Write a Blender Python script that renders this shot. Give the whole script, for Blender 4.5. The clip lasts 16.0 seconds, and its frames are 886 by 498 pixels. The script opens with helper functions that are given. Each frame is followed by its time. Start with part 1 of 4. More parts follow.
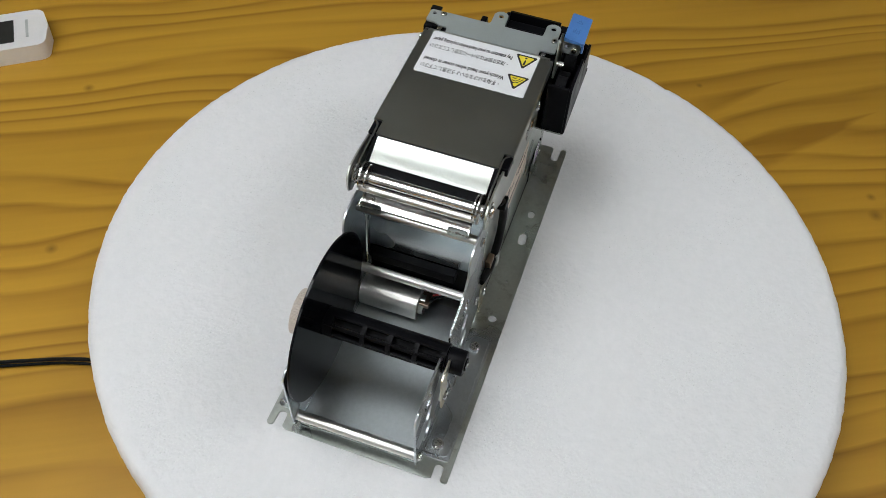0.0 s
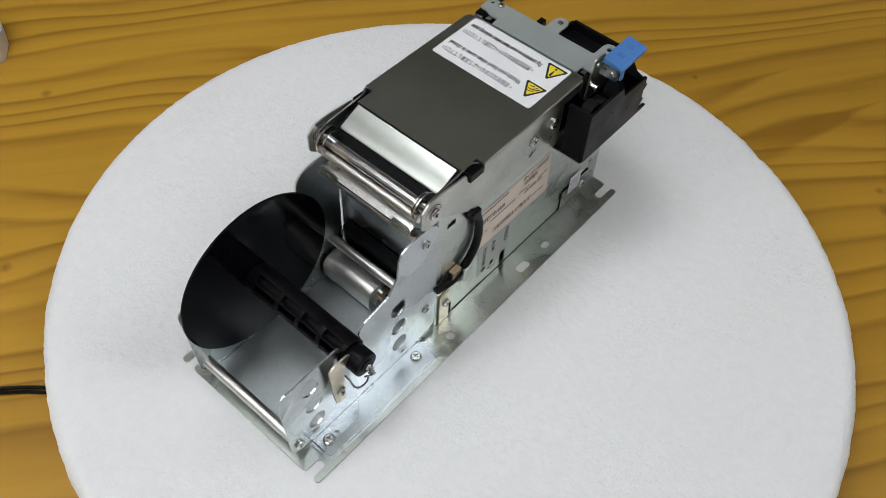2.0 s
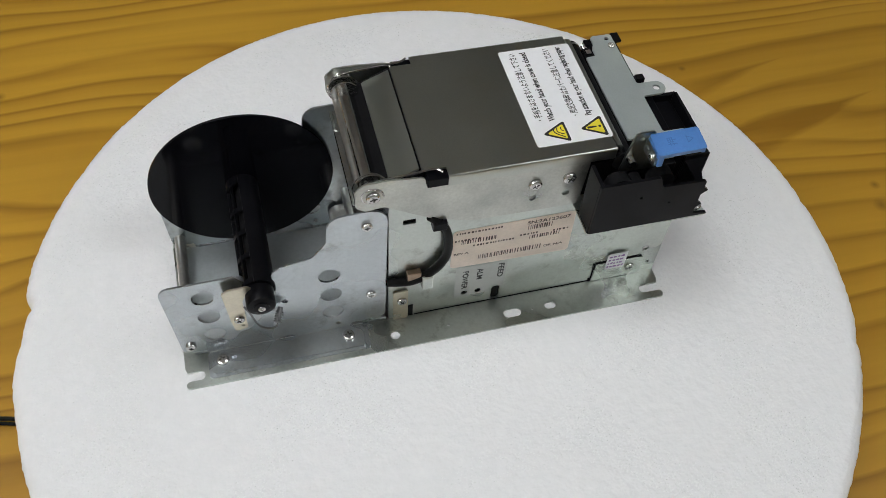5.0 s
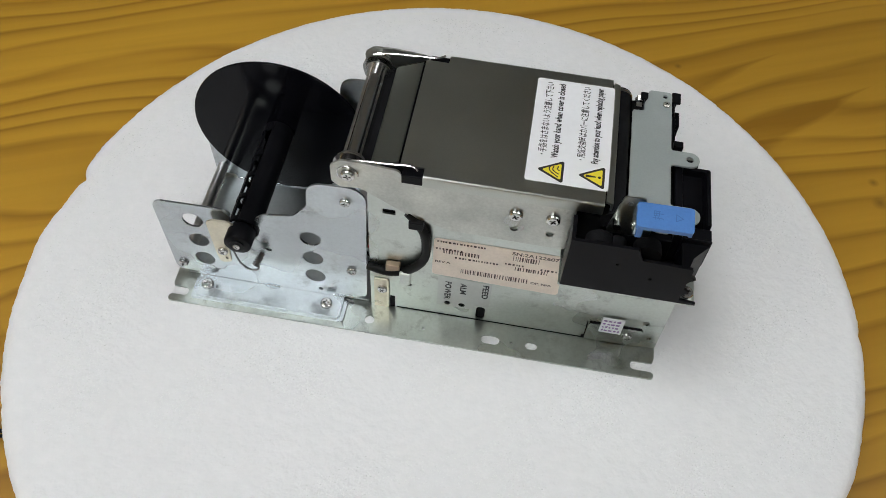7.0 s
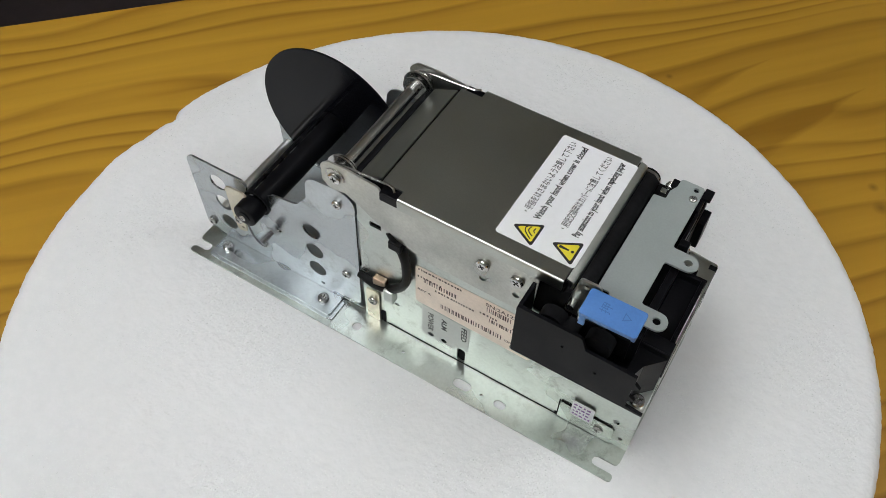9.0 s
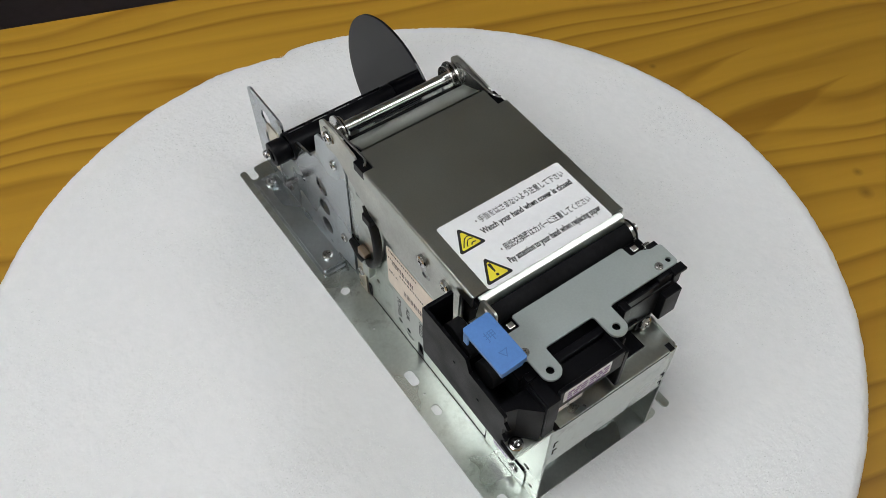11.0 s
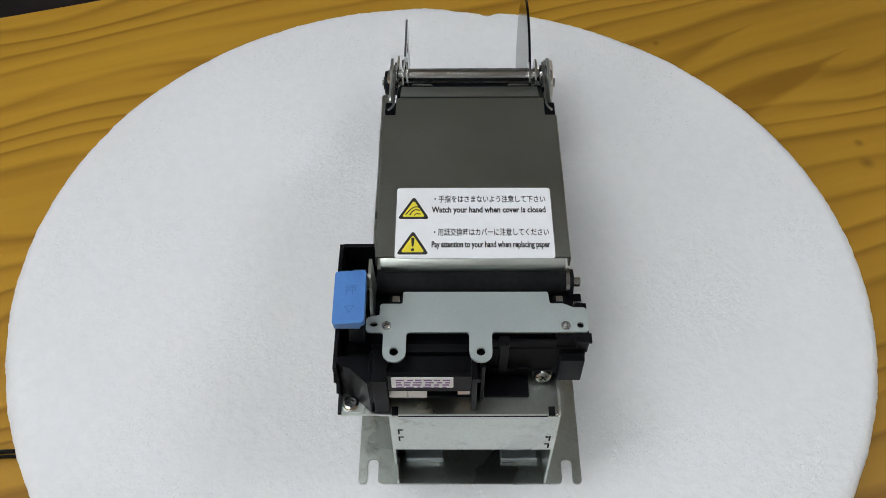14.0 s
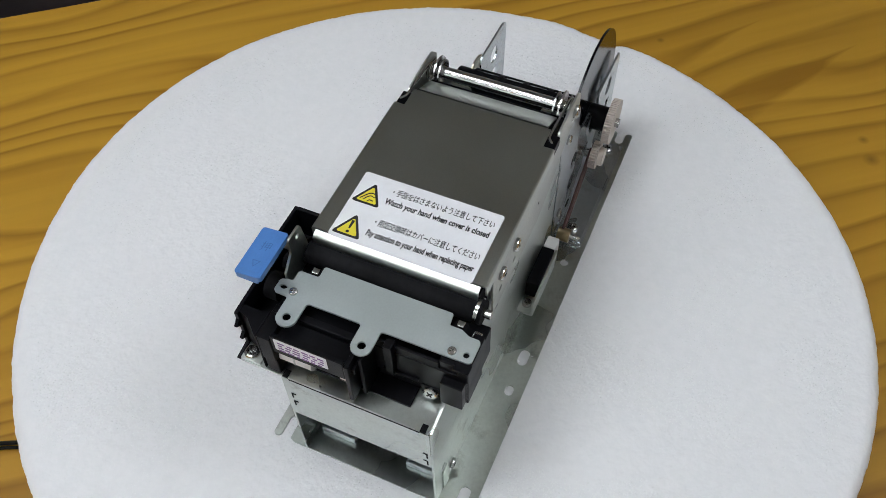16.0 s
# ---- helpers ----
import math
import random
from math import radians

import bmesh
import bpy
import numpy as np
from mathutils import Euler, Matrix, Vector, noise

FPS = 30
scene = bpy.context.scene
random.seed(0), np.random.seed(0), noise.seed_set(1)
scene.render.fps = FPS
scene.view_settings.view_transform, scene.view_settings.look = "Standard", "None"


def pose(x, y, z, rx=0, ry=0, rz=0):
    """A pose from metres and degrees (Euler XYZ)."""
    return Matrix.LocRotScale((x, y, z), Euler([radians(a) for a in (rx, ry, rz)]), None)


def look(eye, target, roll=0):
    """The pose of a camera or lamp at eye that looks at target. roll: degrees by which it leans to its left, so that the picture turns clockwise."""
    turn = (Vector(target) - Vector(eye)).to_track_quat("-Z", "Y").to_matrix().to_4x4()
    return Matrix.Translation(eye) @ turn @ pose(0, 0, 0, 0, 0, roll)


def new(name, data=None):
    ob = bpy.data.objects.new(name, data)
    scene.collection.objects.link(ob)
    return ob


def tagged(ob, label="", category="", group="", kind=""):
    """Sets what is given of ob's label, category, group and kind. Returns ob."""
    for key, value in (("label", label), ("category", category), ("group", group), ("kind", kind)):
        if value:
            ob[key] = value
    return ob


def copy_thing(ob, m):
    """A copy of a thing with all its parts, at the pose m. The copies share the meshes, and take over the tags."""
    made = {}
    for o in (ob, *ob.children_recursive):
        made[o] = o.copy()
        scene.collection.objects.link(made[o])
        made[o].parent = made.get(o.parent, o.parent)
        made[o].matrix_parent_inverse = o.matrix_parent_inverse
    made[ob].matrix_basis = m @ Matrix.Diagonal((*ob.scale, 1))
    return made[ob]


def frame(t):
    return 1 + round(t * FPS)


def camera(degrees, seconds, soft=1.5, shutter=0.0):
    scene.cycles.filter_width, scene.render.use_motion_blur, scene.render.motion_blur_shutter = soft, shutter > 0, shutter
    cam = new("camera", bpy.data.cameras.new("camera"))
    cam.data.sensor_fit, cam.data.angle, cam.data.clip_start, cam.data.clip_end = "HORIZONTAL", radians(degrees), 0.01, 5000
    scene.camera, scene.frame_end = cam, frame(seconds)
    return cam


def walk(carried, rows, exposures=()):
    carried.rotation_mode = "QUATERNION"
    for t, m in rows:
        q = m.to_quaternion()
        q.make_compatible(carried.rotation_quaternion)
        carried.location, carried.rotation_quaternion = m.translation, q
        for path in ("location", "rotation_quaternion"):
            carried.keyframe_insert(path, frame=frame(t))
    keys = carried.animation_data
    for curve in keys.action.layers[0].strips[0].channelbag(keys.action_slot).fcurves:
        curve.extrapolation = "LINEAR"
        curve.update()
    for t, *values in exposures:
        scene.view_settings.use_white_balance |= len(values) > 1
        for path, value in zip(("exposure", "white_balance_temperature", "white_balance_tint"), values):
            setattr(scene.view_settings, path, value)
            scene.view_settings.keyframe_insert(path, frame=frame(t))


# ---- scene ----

# ---- camera and its walk ----
cam = camera(53.2, 16.0, soft=0.7)
walk(cam, [
    (0, look((0.0511, -0.3783, 0.5166), (-0.0057, -0.0811, 0.1186), 3.53)),
    (0.5, look((0.0484, -0.3785, 0.5152), (-0.0084, -0.0820, 0.1166), 3.10)),
    (1, look((0.0482, -0.3662, 0.5046), (-0.0078, -0.0700, 0.1057), 2.95)),
    (1.5, look((0.0514, -0.3595, 0.4969), (-0.0039, -0.0627, 0.0983), 3.08)),
    (2, look((0.0484, -0.3441, 0.4822), (-0.0028, -0.0455, 0.0844), 3.03)),
    (2.5, look((0.0385, -0.3340, 0.4767), (-0.0097, -0.0369, 0.0774), 3.43)),
    (3, look((0.0339, -0.3324, 0.4745), (-0.0120, -0.0373, 0.0736), 3.64)),
    (3.5, look((0.0291, -0.3336, 0.4705), (-0.0100, -0.0352, 0.0712), 4.28)),
    (4, look((0.0263, -0.3241, 0.4653), (-0.0049, -0.0266, 0.0646), 5.06)),
    (4.2, look((0.0277, -0.3210, 0.4673), (-0.0036, -0.0248, 0.0657), 4.80)),
    (6.3, look((0.0260, -0.3046, 0.4645), (-0.0028, -0.0112, 0.0606), 5.03)),
    (6.5, look((0.0259, -0.3028, 0.4656), (-0.0026, -0.0106, 0.0608), 5.00)),
    (7, look((0.0278, -0.3016, 0.4671), (-0.0008, -0.0110, 0.0613), 4.51)),
    (7.5, look((0.0290, -0.3020, 0.4680), (0.0003, -0.0104, 0.0628), 3.91)),
    (8, look((0.0267, -0.2950, 0.4690), (-0.0019, -0.0022, 0.0647), 3.16)),
    (8.5, look((0.0271, -0.2854, 0.4672), (-0.0016, 0.0090, 0.0640), 2.47)),
    (9, look((0.0298, -0.2823, 0.4656), (0.0001, 0.0113, 0.0619), 1.86)),
    (9.5, look((0.0332, -0.2842, 0.4657), (0.0039, 0.0101, 0.0626), 1.43)),
    (10, look((0.0372, -0.2864, 0.4659), (0.0073, 0.0081, 0.0630), 1.02)),
    (10.2, look((0.0396, -0.2862, 0.4642), (0.0094, 0.0087, 0.0615), 0.96)),
    (12.3, look((0.0470, -0.2958, 0.4606), (0.0123, -0.0010, 0.0583), -0.89)),
    (12.5, look((0.0444, -0.2982, 0.4613), (0.0102, -0.0034, 0.0589), -0.82)),
    (13, look((0.0406, -0.3003, 0.4577), (0.0072, -0.0050, 0.0556), -0.76)),
    (13.5, look((0.0420, -0.3047, 0.4607), (0.0067, -0.0116, 0.0572), -0.91)),
    (14, look((0.0442, -0.3097, 0.4616), (0.0096, -0.0165, 0.0580), -0.75)),
    (14.5, look((0.0477, -0.3128, 0.4628), (0.0111, -0.0187, 0.0602), -1.15)),
    (15, look((0.0561, -0.3164, 0.4666), (0.0178, -0.0243, 0.0625), -1.16)),
    (15.5, look((0.0576, -0.3142, 0.4650), (0.0183, -0.0223, 0.0609), -1.49)),
    (16, look((0.0551, -0.3122, 0.4643), (0.0115, -0.0211, 0.0601), -2.04)),
], [(0, 0.0, 6380, 13), (3, 0.0, 6450, 14), (7, 0.0, 6500, 13), (10, 0.0, 6500, 13), (13, 0.0, 6380, 13), (16, 0.0, 6200, 14)])

# turn of the turntable, degrees about the upright axis, by seconds
TURN = [(0, 84.50), (0.5, 78.45), (1, 72.56), (1.5, 66.85), (2, 60.86), (2.5, 55.04), (3, 49.10), (3.5, 42.71), (4, 36.42), (4.2, 33.94), (6.3, 8.53), (6.5, 6.10), (7, 0.00), (7.5, -5.96), (8, -12.16), (8.5, -18.15), (9, -23.98), (9.5, -30.05), (10, -36.18), (10.2, -38.62), (12.3, -63.93), (12.5, -66.33), (13, -72.40), (13.5, -78.23), (14, -84.10), (14.5, -89.43), (15, -94.93), (15.5, -100.90), (16, -106.88)]
AXIS = (143.1, 24.7)          # the axle in the printer's own millimetres


def turn_at(t):
    for (t0, a0), (t1, a1) in zip(TURN, TURN[1:]):
        if t0 <= t <= t1:
            return a0 + (a1 - a0) * (t - t0) / (t1 - t0)
    return TURN[-1][1]


# foam disc centre offset, fitted to its rim: metres along x and y by seconds
DISC_SHIFT = [(0, -0.0005, -0.001), (3, -0.004, -0.0012), (6.5, -0.0012, 0.0086), (9.5, 0.0012, 0.0098), (13, 0.003, 0.0110), (16, 0.0035, 0.003)]


def disc_shift_at(t):
    for (t0, x0, y0), (t1, x1, y1) in zip(DISC_SHIFT, DISC_SHIFT[1:]):
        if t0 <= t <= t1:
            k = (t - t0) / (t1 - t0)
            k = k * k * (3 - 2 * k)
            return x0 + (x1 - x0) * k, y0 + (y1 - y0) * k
    return DISC_SHIFT[-1][1:]


# ---- light ----
world = bpy.data.worlds.new("world")
scene.world = world
world.use_nodes = True
world.node_tree.nodes["Background"].inputs[0].default_value = (0.75, 0.87, 1.0, 1)
world.node_tree.nodes["Background"].inputs[1].default_value = 0.05
scene.view_settings.exposure = 0.0
LAMP_POWER = 9.2

# ---- materials ----


def material(name, color, rough=0.5, metal=0.0, grain=0.0, grain_size=400.0, blotch=0.0, blotch_size=30.0,
             bump=0.0, bump_size=600.0, rough_var=0.0, spec=0.5, coat=0.0, island=0.0, stretch=(1, 1, 1), smudge=0.0, sss=0.0):
    """A node material: colour varied by fine grain and larger blotches, uneven roughness and fine relief, in the thing's own space."""
    m = bpy.data.materials.new(name)
    m.use_nodes = True
    nt = m.node_tree
    n, l = nt.nodes, nt.links
    b = n["Principled BSDF"]
    b.inputs["Metallic"].default_value = metal
    b.inputs["Specular IOR Level"].default_value = spec
    b.inputs["Coat Weight"].default_value = coat
    b.inputs["Coat Roughness"].default_value = 0.08
    tc = n.new("ShaderNodeTexCoord")
    mp = n.new("ShaderNodeMapping")
    mp.inputs["Scale"].default_value = stretch
    l.new(tc.outputs["Object"], mp.inputs["Vector"])

    def nz(size, detail=4.0, rough_=0.6):
        t = n.new("ShaderNodeTexNoise")
        t.inputs["Scale"].default_value = size
        t.inputs["Detail"].default_value = detail
        t.inputs["Roughness"].default_value = rough_
        l.new(mp.outputs["Vector"], t.inputs["Vector"])
        return t

    def span(src, lo, hi, a=0.25, c=0.75):
        r = n.new("ShaderNodeMapRange")
        r.inputs["From Min"].default_value, r.inputs["From Max"].default_value = a, c
        r.inputs["To Min"].default_value, r.inputs["To Max"].default_value = lo, hi
        l.new(src, r.inputs["Value"])
        return r.outputs["Result"]

    fine, big = nz(grain_size), nz(blotch_size, 2.0, 0.45)
    mul = n.new("ShaderNodeMath")
    mul.operation = "MULTIPLY"
    l.new(span(fine.outputs["Fac"], 1 - grain, 1 + grain), mul.inputs[0])
    l.new(span(big.outputs["Fac"], 1 - blotch, 1 + blotch), mul.inputs[1])
    hsv = n.new("ShaderNodeHueSaturation")
    hsv.inputs["Color"].default_value = (*color, 1)
    l.new(mul.outputs[0], hsv.inputs["Value"])
    if smudge:
        dirt, veil = nz(85.0, 6.0, 0.7), nz(14.0, 2.0)
        both = n.new("ShaderNodeMath")
        both.operation = "MULTIPLY"
        l.new(span(dirt.outputs["Fac"], 0.0, smudge, 0.53, 0.68), both.inputs[0])
        l.new(span(veil.outputs["Fac"], 0.0, 1.0, 0.42, 0.6), both.inputs[1])
        mix = n.new("ShaderNodeMix")
        mix.data_type = "RGBA"
        l.new(both.outputs[0], mix.inputs["Factor"])
        l.new(hsv.outputs["Color"], mix.inputs["A"])
        mix.inputs["B"].default_value = (0.13, 0.12, 0.10, 1)
        l.new(mix.outputs["Result"], b.inputs["Base Color"])
    else:
        l.new(hsv.outputs["Color"], b.inputs["Base Color"])
    l.new(span(big.outputs["Fac"], max(0.02, rough - rough_var), min(1, rough + rough_var)), b.inputs["Roughness"])
    if bump:
        bp = n.new("ShaderNodeBump")
        bp.inputs["Strength"].default_value = bump
        bp.inputs["Distance"].default_value = 0.0004
        l.new(nz(bump_size).outputs["Fac"], bp.inputs["Height"])
        l.new(bp.outputs["Normal"], b.inputs["Normal"])
    if sss:
        b.inputs["Subsurface Weight"].default_value = sss
        b.inputs["Subsurface Radius"].default_value = (0.02, 0.02, 0.02)
        b.inputs["Subsurface Scale"].default_value = 0.5
    return m


def glow_material(name, color, strength):
    m = bpy.data.materials.new(name)
    m.use_nodes = True
    b = m.node_tree.nodes["Principled BSDF"]
    b.inputs["Base Color"].default_value = (*color, 1)
    b.inputs["Emission Color"].default_value = (*color, 1)
    b.inputs["Emission Strength"].default_value = strength
    return m


def wood_material():
    """Varnished yellow pine: uneven growth-ring lines with one sharp side, dark tapering heartwood blades, fibres and small knots."""
    m = bpy.data.materials.new("varnished_pine")
    m.use_nodes = True
    n, l = m.node_tree.nodes, m.node_tree.links
    b = n["Principled BSDF"]

    def calc(op, *args, clamp=False):
        k = n.new("ShaderNodeMath")
        k.operation, k.use_clamp = op, clamp
        for slot_, a in zip(k.inputs, args):
            if isinstance(a, (int, float)):
                slot_.default_value = a
            else:
                l.new(a, slot_)
        return k.outputs[0]

    def turned(angle, sx, sy):
        k = n.new("ShaderNodeMapping")
        k.inputs["Rotation"].default_value = (0, 0, radians(-angle))
        k.inputs["Scale"].default_value = (1, 1, 1)
        l.new(tc.outputs["Object"], k.inputs["Vector"])
        q = n.new("ShaderNodeMapping")
        q.inputs["Scale"].default_value = (sx, sy, 1)
        l.new(k.outputs["Vector"], q.inputs["Vector"])
        return q.outputs["Vector"]

    def cloud(vec, size, detail=2.0, rough=0.5):
        k = n.new("ShaderNodeTexNoise")
        k.inputs["Scale"].default_value, k.inputs["Detail"].default_value, k.inputs["Roughness"].default_value = size, detail, rough
        l.new(vec, k.inputs["Vector"])
        return k.outputs["Fac"]

    tc = n.new("ShaderNodeTexCoord")
    sep = n.new("ShaderNodeSeparateXYZ")
    l.new(turned(GRAIN_TURN, 1, 1), sep.inputs[0])
    across = sep.outputs["Y"]
    # growth rings: the way across, bent by slow flow and uneven in spacing
    flow = calc("MULTIPLY", calc("SUBTRACT", cloud(turned(GRAIN_TURN, 1.0, 2.6), 2.6, 1.0), 0.5), 0.13)
    wander = calc("MULTIPLY", calc("SUBTRACT", cloud(turned(GRAIN_TURN, 0.5, 5.0), 6.0, 1.5), 0.5), 0.012)
    level = calc("ADD", calc("ADD", across, flow), wander)
    spread = calc("ADD", calc("DIVIDE", level, 0.027), calc("MULTIPLY", calc("SINE", calc("MULTIPLY", level, 47.0)), 0.45))
    phase = calc("FRACT", spread)
    ramp = n.new("ShaderNodeValToRGB")
    e = ramp.color_ramp.elements
    e[0].position, e[0].color = 0.0, (0.0, 0.0, 0.0, 1)
    e[1].position, e[1].color = 1.0, (0.06, 0.06, 0.06, 1)
    for at, v in ((0.30, 0.08), (0.64, 0.40), (0.84, 1.0), (0.95, 0.40)):
        k = e.new(at)
        k.color = (v, v, v, 1)
    l.new(phase, ramp.inputs["Fac"])
    ring_force = calc("MULTIPLY", calc("ADD", calc("MULTIPLY", cloud(turned(GRAIN_TURN, 0.6, 6.0), 4.0, 2.0), 2.8), -0.45, clamp=True), 1.0)
    dark = calc("MULTIPLY", ramp.outputs["Color"], ring_force)
    # heartwood blades: tip, direction and taper
    for x, y, angle, taper, long in BLADES:
        ca, sa = math.cos(radians(angle)), math.sin(radians(angle))
        s0 = n.new("ShaderNodeSeparateXYZ")
        l.new(tc.outputs["Object"], s0.inputs[0])
        dx, dy = calc("SUBTRACT", s0.outputs["X"], x), calc("SUBTRACT", s0.outputs["Y"], y)
        back = calc("ADD", calc("MULTIPLY", dx, -ca), calc("MULTIPLY", dy, -sa))
        side = calc("ABSOLUTE", calc("ADD", calc("ADD", calc("MULTIPLY", dx, -sa), calc("MULTIPLY", dy, ca)), calc("MULTIPLY", wander, 1.3)))
        inside = calc("DIVIDE", calc("SUBTRACT", calc("MULTIPLY", back, taper), side), 0.0075, clamp=True)
        fade = calc("SUBTRACT", 1.0, calc("DIVIDE", back, long), clamp=True)
        dark = calc("ADD", dark, calc("MULTIPLY", calc("MULTIPLY", inside, fade), 1.6, clamp=True), clamp=True)
    tone = n.new("ShaderNodeMix")
    tone.data_type = "RGBA"
    l.new(calc("MULTIPLY", dark, 0.78), tone.inputs["Factor"])
    tone.inputs["A"].default_value = (0.52, 0.285, 0.030, 1)
    tone.inputs["B"].default_value = (0.24, 0.104, 0.008, 1)
    fibre = cloud(turned(GRAIN_TURN, 0.05, 1.0), 90.0, 4.0)
    patch = cloud(turned(GRAIN_TURN, 0.5, 1.6), 5.0, 3.0)
    hsv = n.new("ShaderNodeHueSaturation")
    l.new(tone.outputs["Result"], hsv.inputs["Color"])
    l.new(calc("ADD", calc("ADD", calc("MULTIPLY", fibre, 0.28), calc("MULTIPLY", patch, 0.34)), 0.69), hsv.inputs["Value"])
    # the boards' colour darkens towards +x along the grain
    end_tone = calc("MULTIPLY", calc("DIVIDE", sep.outputs["X"], 0.42, clamp=True), 0.16)
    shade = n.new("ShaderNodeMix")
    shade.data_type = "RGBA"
    l.new(end_tone, shade.inputs["Factor"])
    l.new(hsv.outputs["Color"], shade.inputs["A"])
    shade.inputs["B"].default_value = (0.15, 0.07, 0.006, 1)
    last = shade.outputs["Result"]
    # small knots
    for x, y, wide in KNOTS:
        d = n.new("ShaderNodeVectorMath")
        d.operation = "DISTANCE"
        l.new(tc.outputs["Object"], d.inputs[0])
        d.inputs[1].default_value = (x, y, 0)
        near = calc("SUBTRACT", 1.0, calc("DIVIDE", calc("ADD", d.outputs["Value"], calc("MULTIPLY", wander, 0.25)), wide), clamp=True)
        mix = n.new("ShaderNodeMix")
        mix.data_type = "RGBA"
        l.new(calc("MULTIPLY", near, 0.6, clamp=True), mix.inputs["Factor"])
        l.new(last, mix.inputs["A"])
        mix.inputs["B"].default_value = (0.10, 0.042, 0.008, 1)
        last = mix.outputs["Result"]
    l.new(last, b.inputs["Base Color"])
    b.inputs["Roughness"].default_value = 0.42
    b.inputs["Specular IOR Level"].default_value = 0.35
    bp = n.new("ShaderNodeBump")
    bp.inputs["Strength"].default_value = 0.12
    bp.inputs["Distance"].default_value = 0.001
    l.new(fibre, bp.inputs["Height"])
    l.new(bp.outputs["Normal"], b.inputs["Normal"])
    return m


# heartwood blades on the table: tip x, y, direction of the tip in degrees, half width gained a metre, length
BLADES = [(0.256, 0.351, 36.0, 0.12, 0.16), (0.334, 0.326, 38.0, 0.15, 0.20), (0.47, 0.36, 30.0, 0.10, 0.14), (-0.20, 0.256, 22.0, 0.06, 0.10)]
KNOTS = [(-0.336, -0.029, 0.006), (0.322, 0.188, 0.007), (0.319, 0.209, 0.005), (0.352, -0.07, 0.008), (-0.395, 0.150, 0.006), (0.162, 0.313, 0.004)]


def foam_material():
    """White closed-cell packing foam: soft, slightly see-through, with glinting cell walls."""
    m = bpy.data.materials.new("white_foam")
    m.use_nodes = True
    n, l = m.node_tree.nodes, m.node_tree.links
    b = n["Principled BSDF"]
    b.inputs["Subsurface Weight"].default_value = 0.35
    b.inputs["Subsurface Radius"].default_value = (0.012, 0.012, 0.012)
    b.inputs["Subsurface Scale"].default_value = 0.6
    tc = n.new("ShaderNodeTexCoord")
    big = n.new("ShaderNodeTexNoise")
    big.inputs["Scale"].default_value = 120.0
    big.inputs["Detail"].default_value = 7.0
    big.inputs["Roughness"].default_value = 0.75
    l.new(tc.outputs["Object"], big.inputs["Vector"])
    ramp = n.new("ShaderNodeValToRGB")
    e = ramp.color_ramp.elements
    e[0].position, e[0].color = 0.30, (0.80, 0.805, 0.815, 1)
    e[1].position, e[1].color = 0.70, (0.855, 0.855, 0.865, 1)
    l.new(big.outputs["Fac"], ramp.inputs["Fac"])
    l.new(ramp.outputs["Color"], b.inputs["Base Color"])
    b.inputs["Roughness"].default_value = 0.6
    b.inputs["Specular IOR Level"].default_value = 0.35
    cells = n.new("ShaderNodeTexNoise")
    cells.inputs["Scale"].default_value = 230.0
    cells.inputs["Detail"].default_value = 5.0
    l.new(tc.outputs["Object"], cells.inputs["Vector"])
    b2 = n.new("ShaderNodeBump")
    b2.inputs["Strength"].default_value = 0.5
    b2.inputs["Distance"].default_value = 0.0015
    l.new(cells.outputs["Fac"], b2.inputs["Height"])
    l.new(b2.outputs["Normal"], b.inputs["Normal"])
    return m


GRAIN_TURN = 23.0
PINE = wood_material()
FOAM = foam_material()
ZINC = material("galvanised_steel", (0.54, 0.575, 0.54), 0.30, 1.0, smudge=0.5, grain=0.07, grain_size=500, blotch=0.10, blotch_size=26, rough_var=0.07, bump=0.012, bump_size=160)
BLUE_ZINC = material("blue_passivated_zinc", (0.52, 0.555, 0.575), 0.28, 1.0, smudge=0.42, grain=0.06, grain_size=400, blotch=0.10, blotch_size=26, rough_var=0.06, bump=0.010, bump_size=120)
SATIN_ZINC = material("satin_zinc_sheet", (0.47, 0.51, 0.52), 0.46, 1.0, grain=0.06, grain_size=400, blotch=0.08, blotch_size=26, rough_var=0.05)
ARM = material("worn_cover_steel", (0.51, 0.52, 0.485), 0.36, 1.0, smudge=0.6, grain=0.1, grain_size=600, blotch=0.22, blotch_size=42, rough_var=0.1, bump=0.02, bump_size=300)
WARM_ZINC = material("yellowed_zinc", (0.66, 0.61, 0.49), 0.32, 1.0, grain=0.06, grain_size=600, blotch=0.12, blotch_size=60, rough_var=0.06)
COVER = material("satin_cover_steel", (0.485, 0.51, 0.475), 0.30, 1.0, grain=0.06, grain_size=1500, blotch=0.07, blotch_size=25, rough_var=0.02, bump=0.08, bump_size=2500)
CHROME = material("polished_rod_steel", (0.58, 0.58, 0.57), 0.20, 1.0, grain=0.05, grain_size=600, blotch=0.06, blotch_size=60, rough_var=0.05)
SATIN = material("satin_rod_steel", (0.70, 0.69, 0.66), 0.32, 1.0, grain=0.06, grain_size=500, blotch=0.06, blotch_size=60, rough_var=0.05)
BLACK = material("black_plastic", (0.0045, 0.0045, 0.0058), 0.38, 0.0, spec=0.10, grain=0.2, grain_size=900, blotch=0.25, blotch_size=60, rough_var=0.1, bump=0.1, bump_size=1500)
DISC = material("glossy_black_sheet", (0.004, 0.004, 0.006), 0.09, 0.0, spec=0.16, grain=0.1, blotch=0.3, blotch_size=25, rough_var=0.03)
# near-black for dark parts, and for fillers standing for shaded gaps and insides
DARK = material("near_black_parts_and_shade", (0.010, 0.010, 0.011), 0.6, 0.0, spec=0.05, grain=0.2, blotch=0.3)
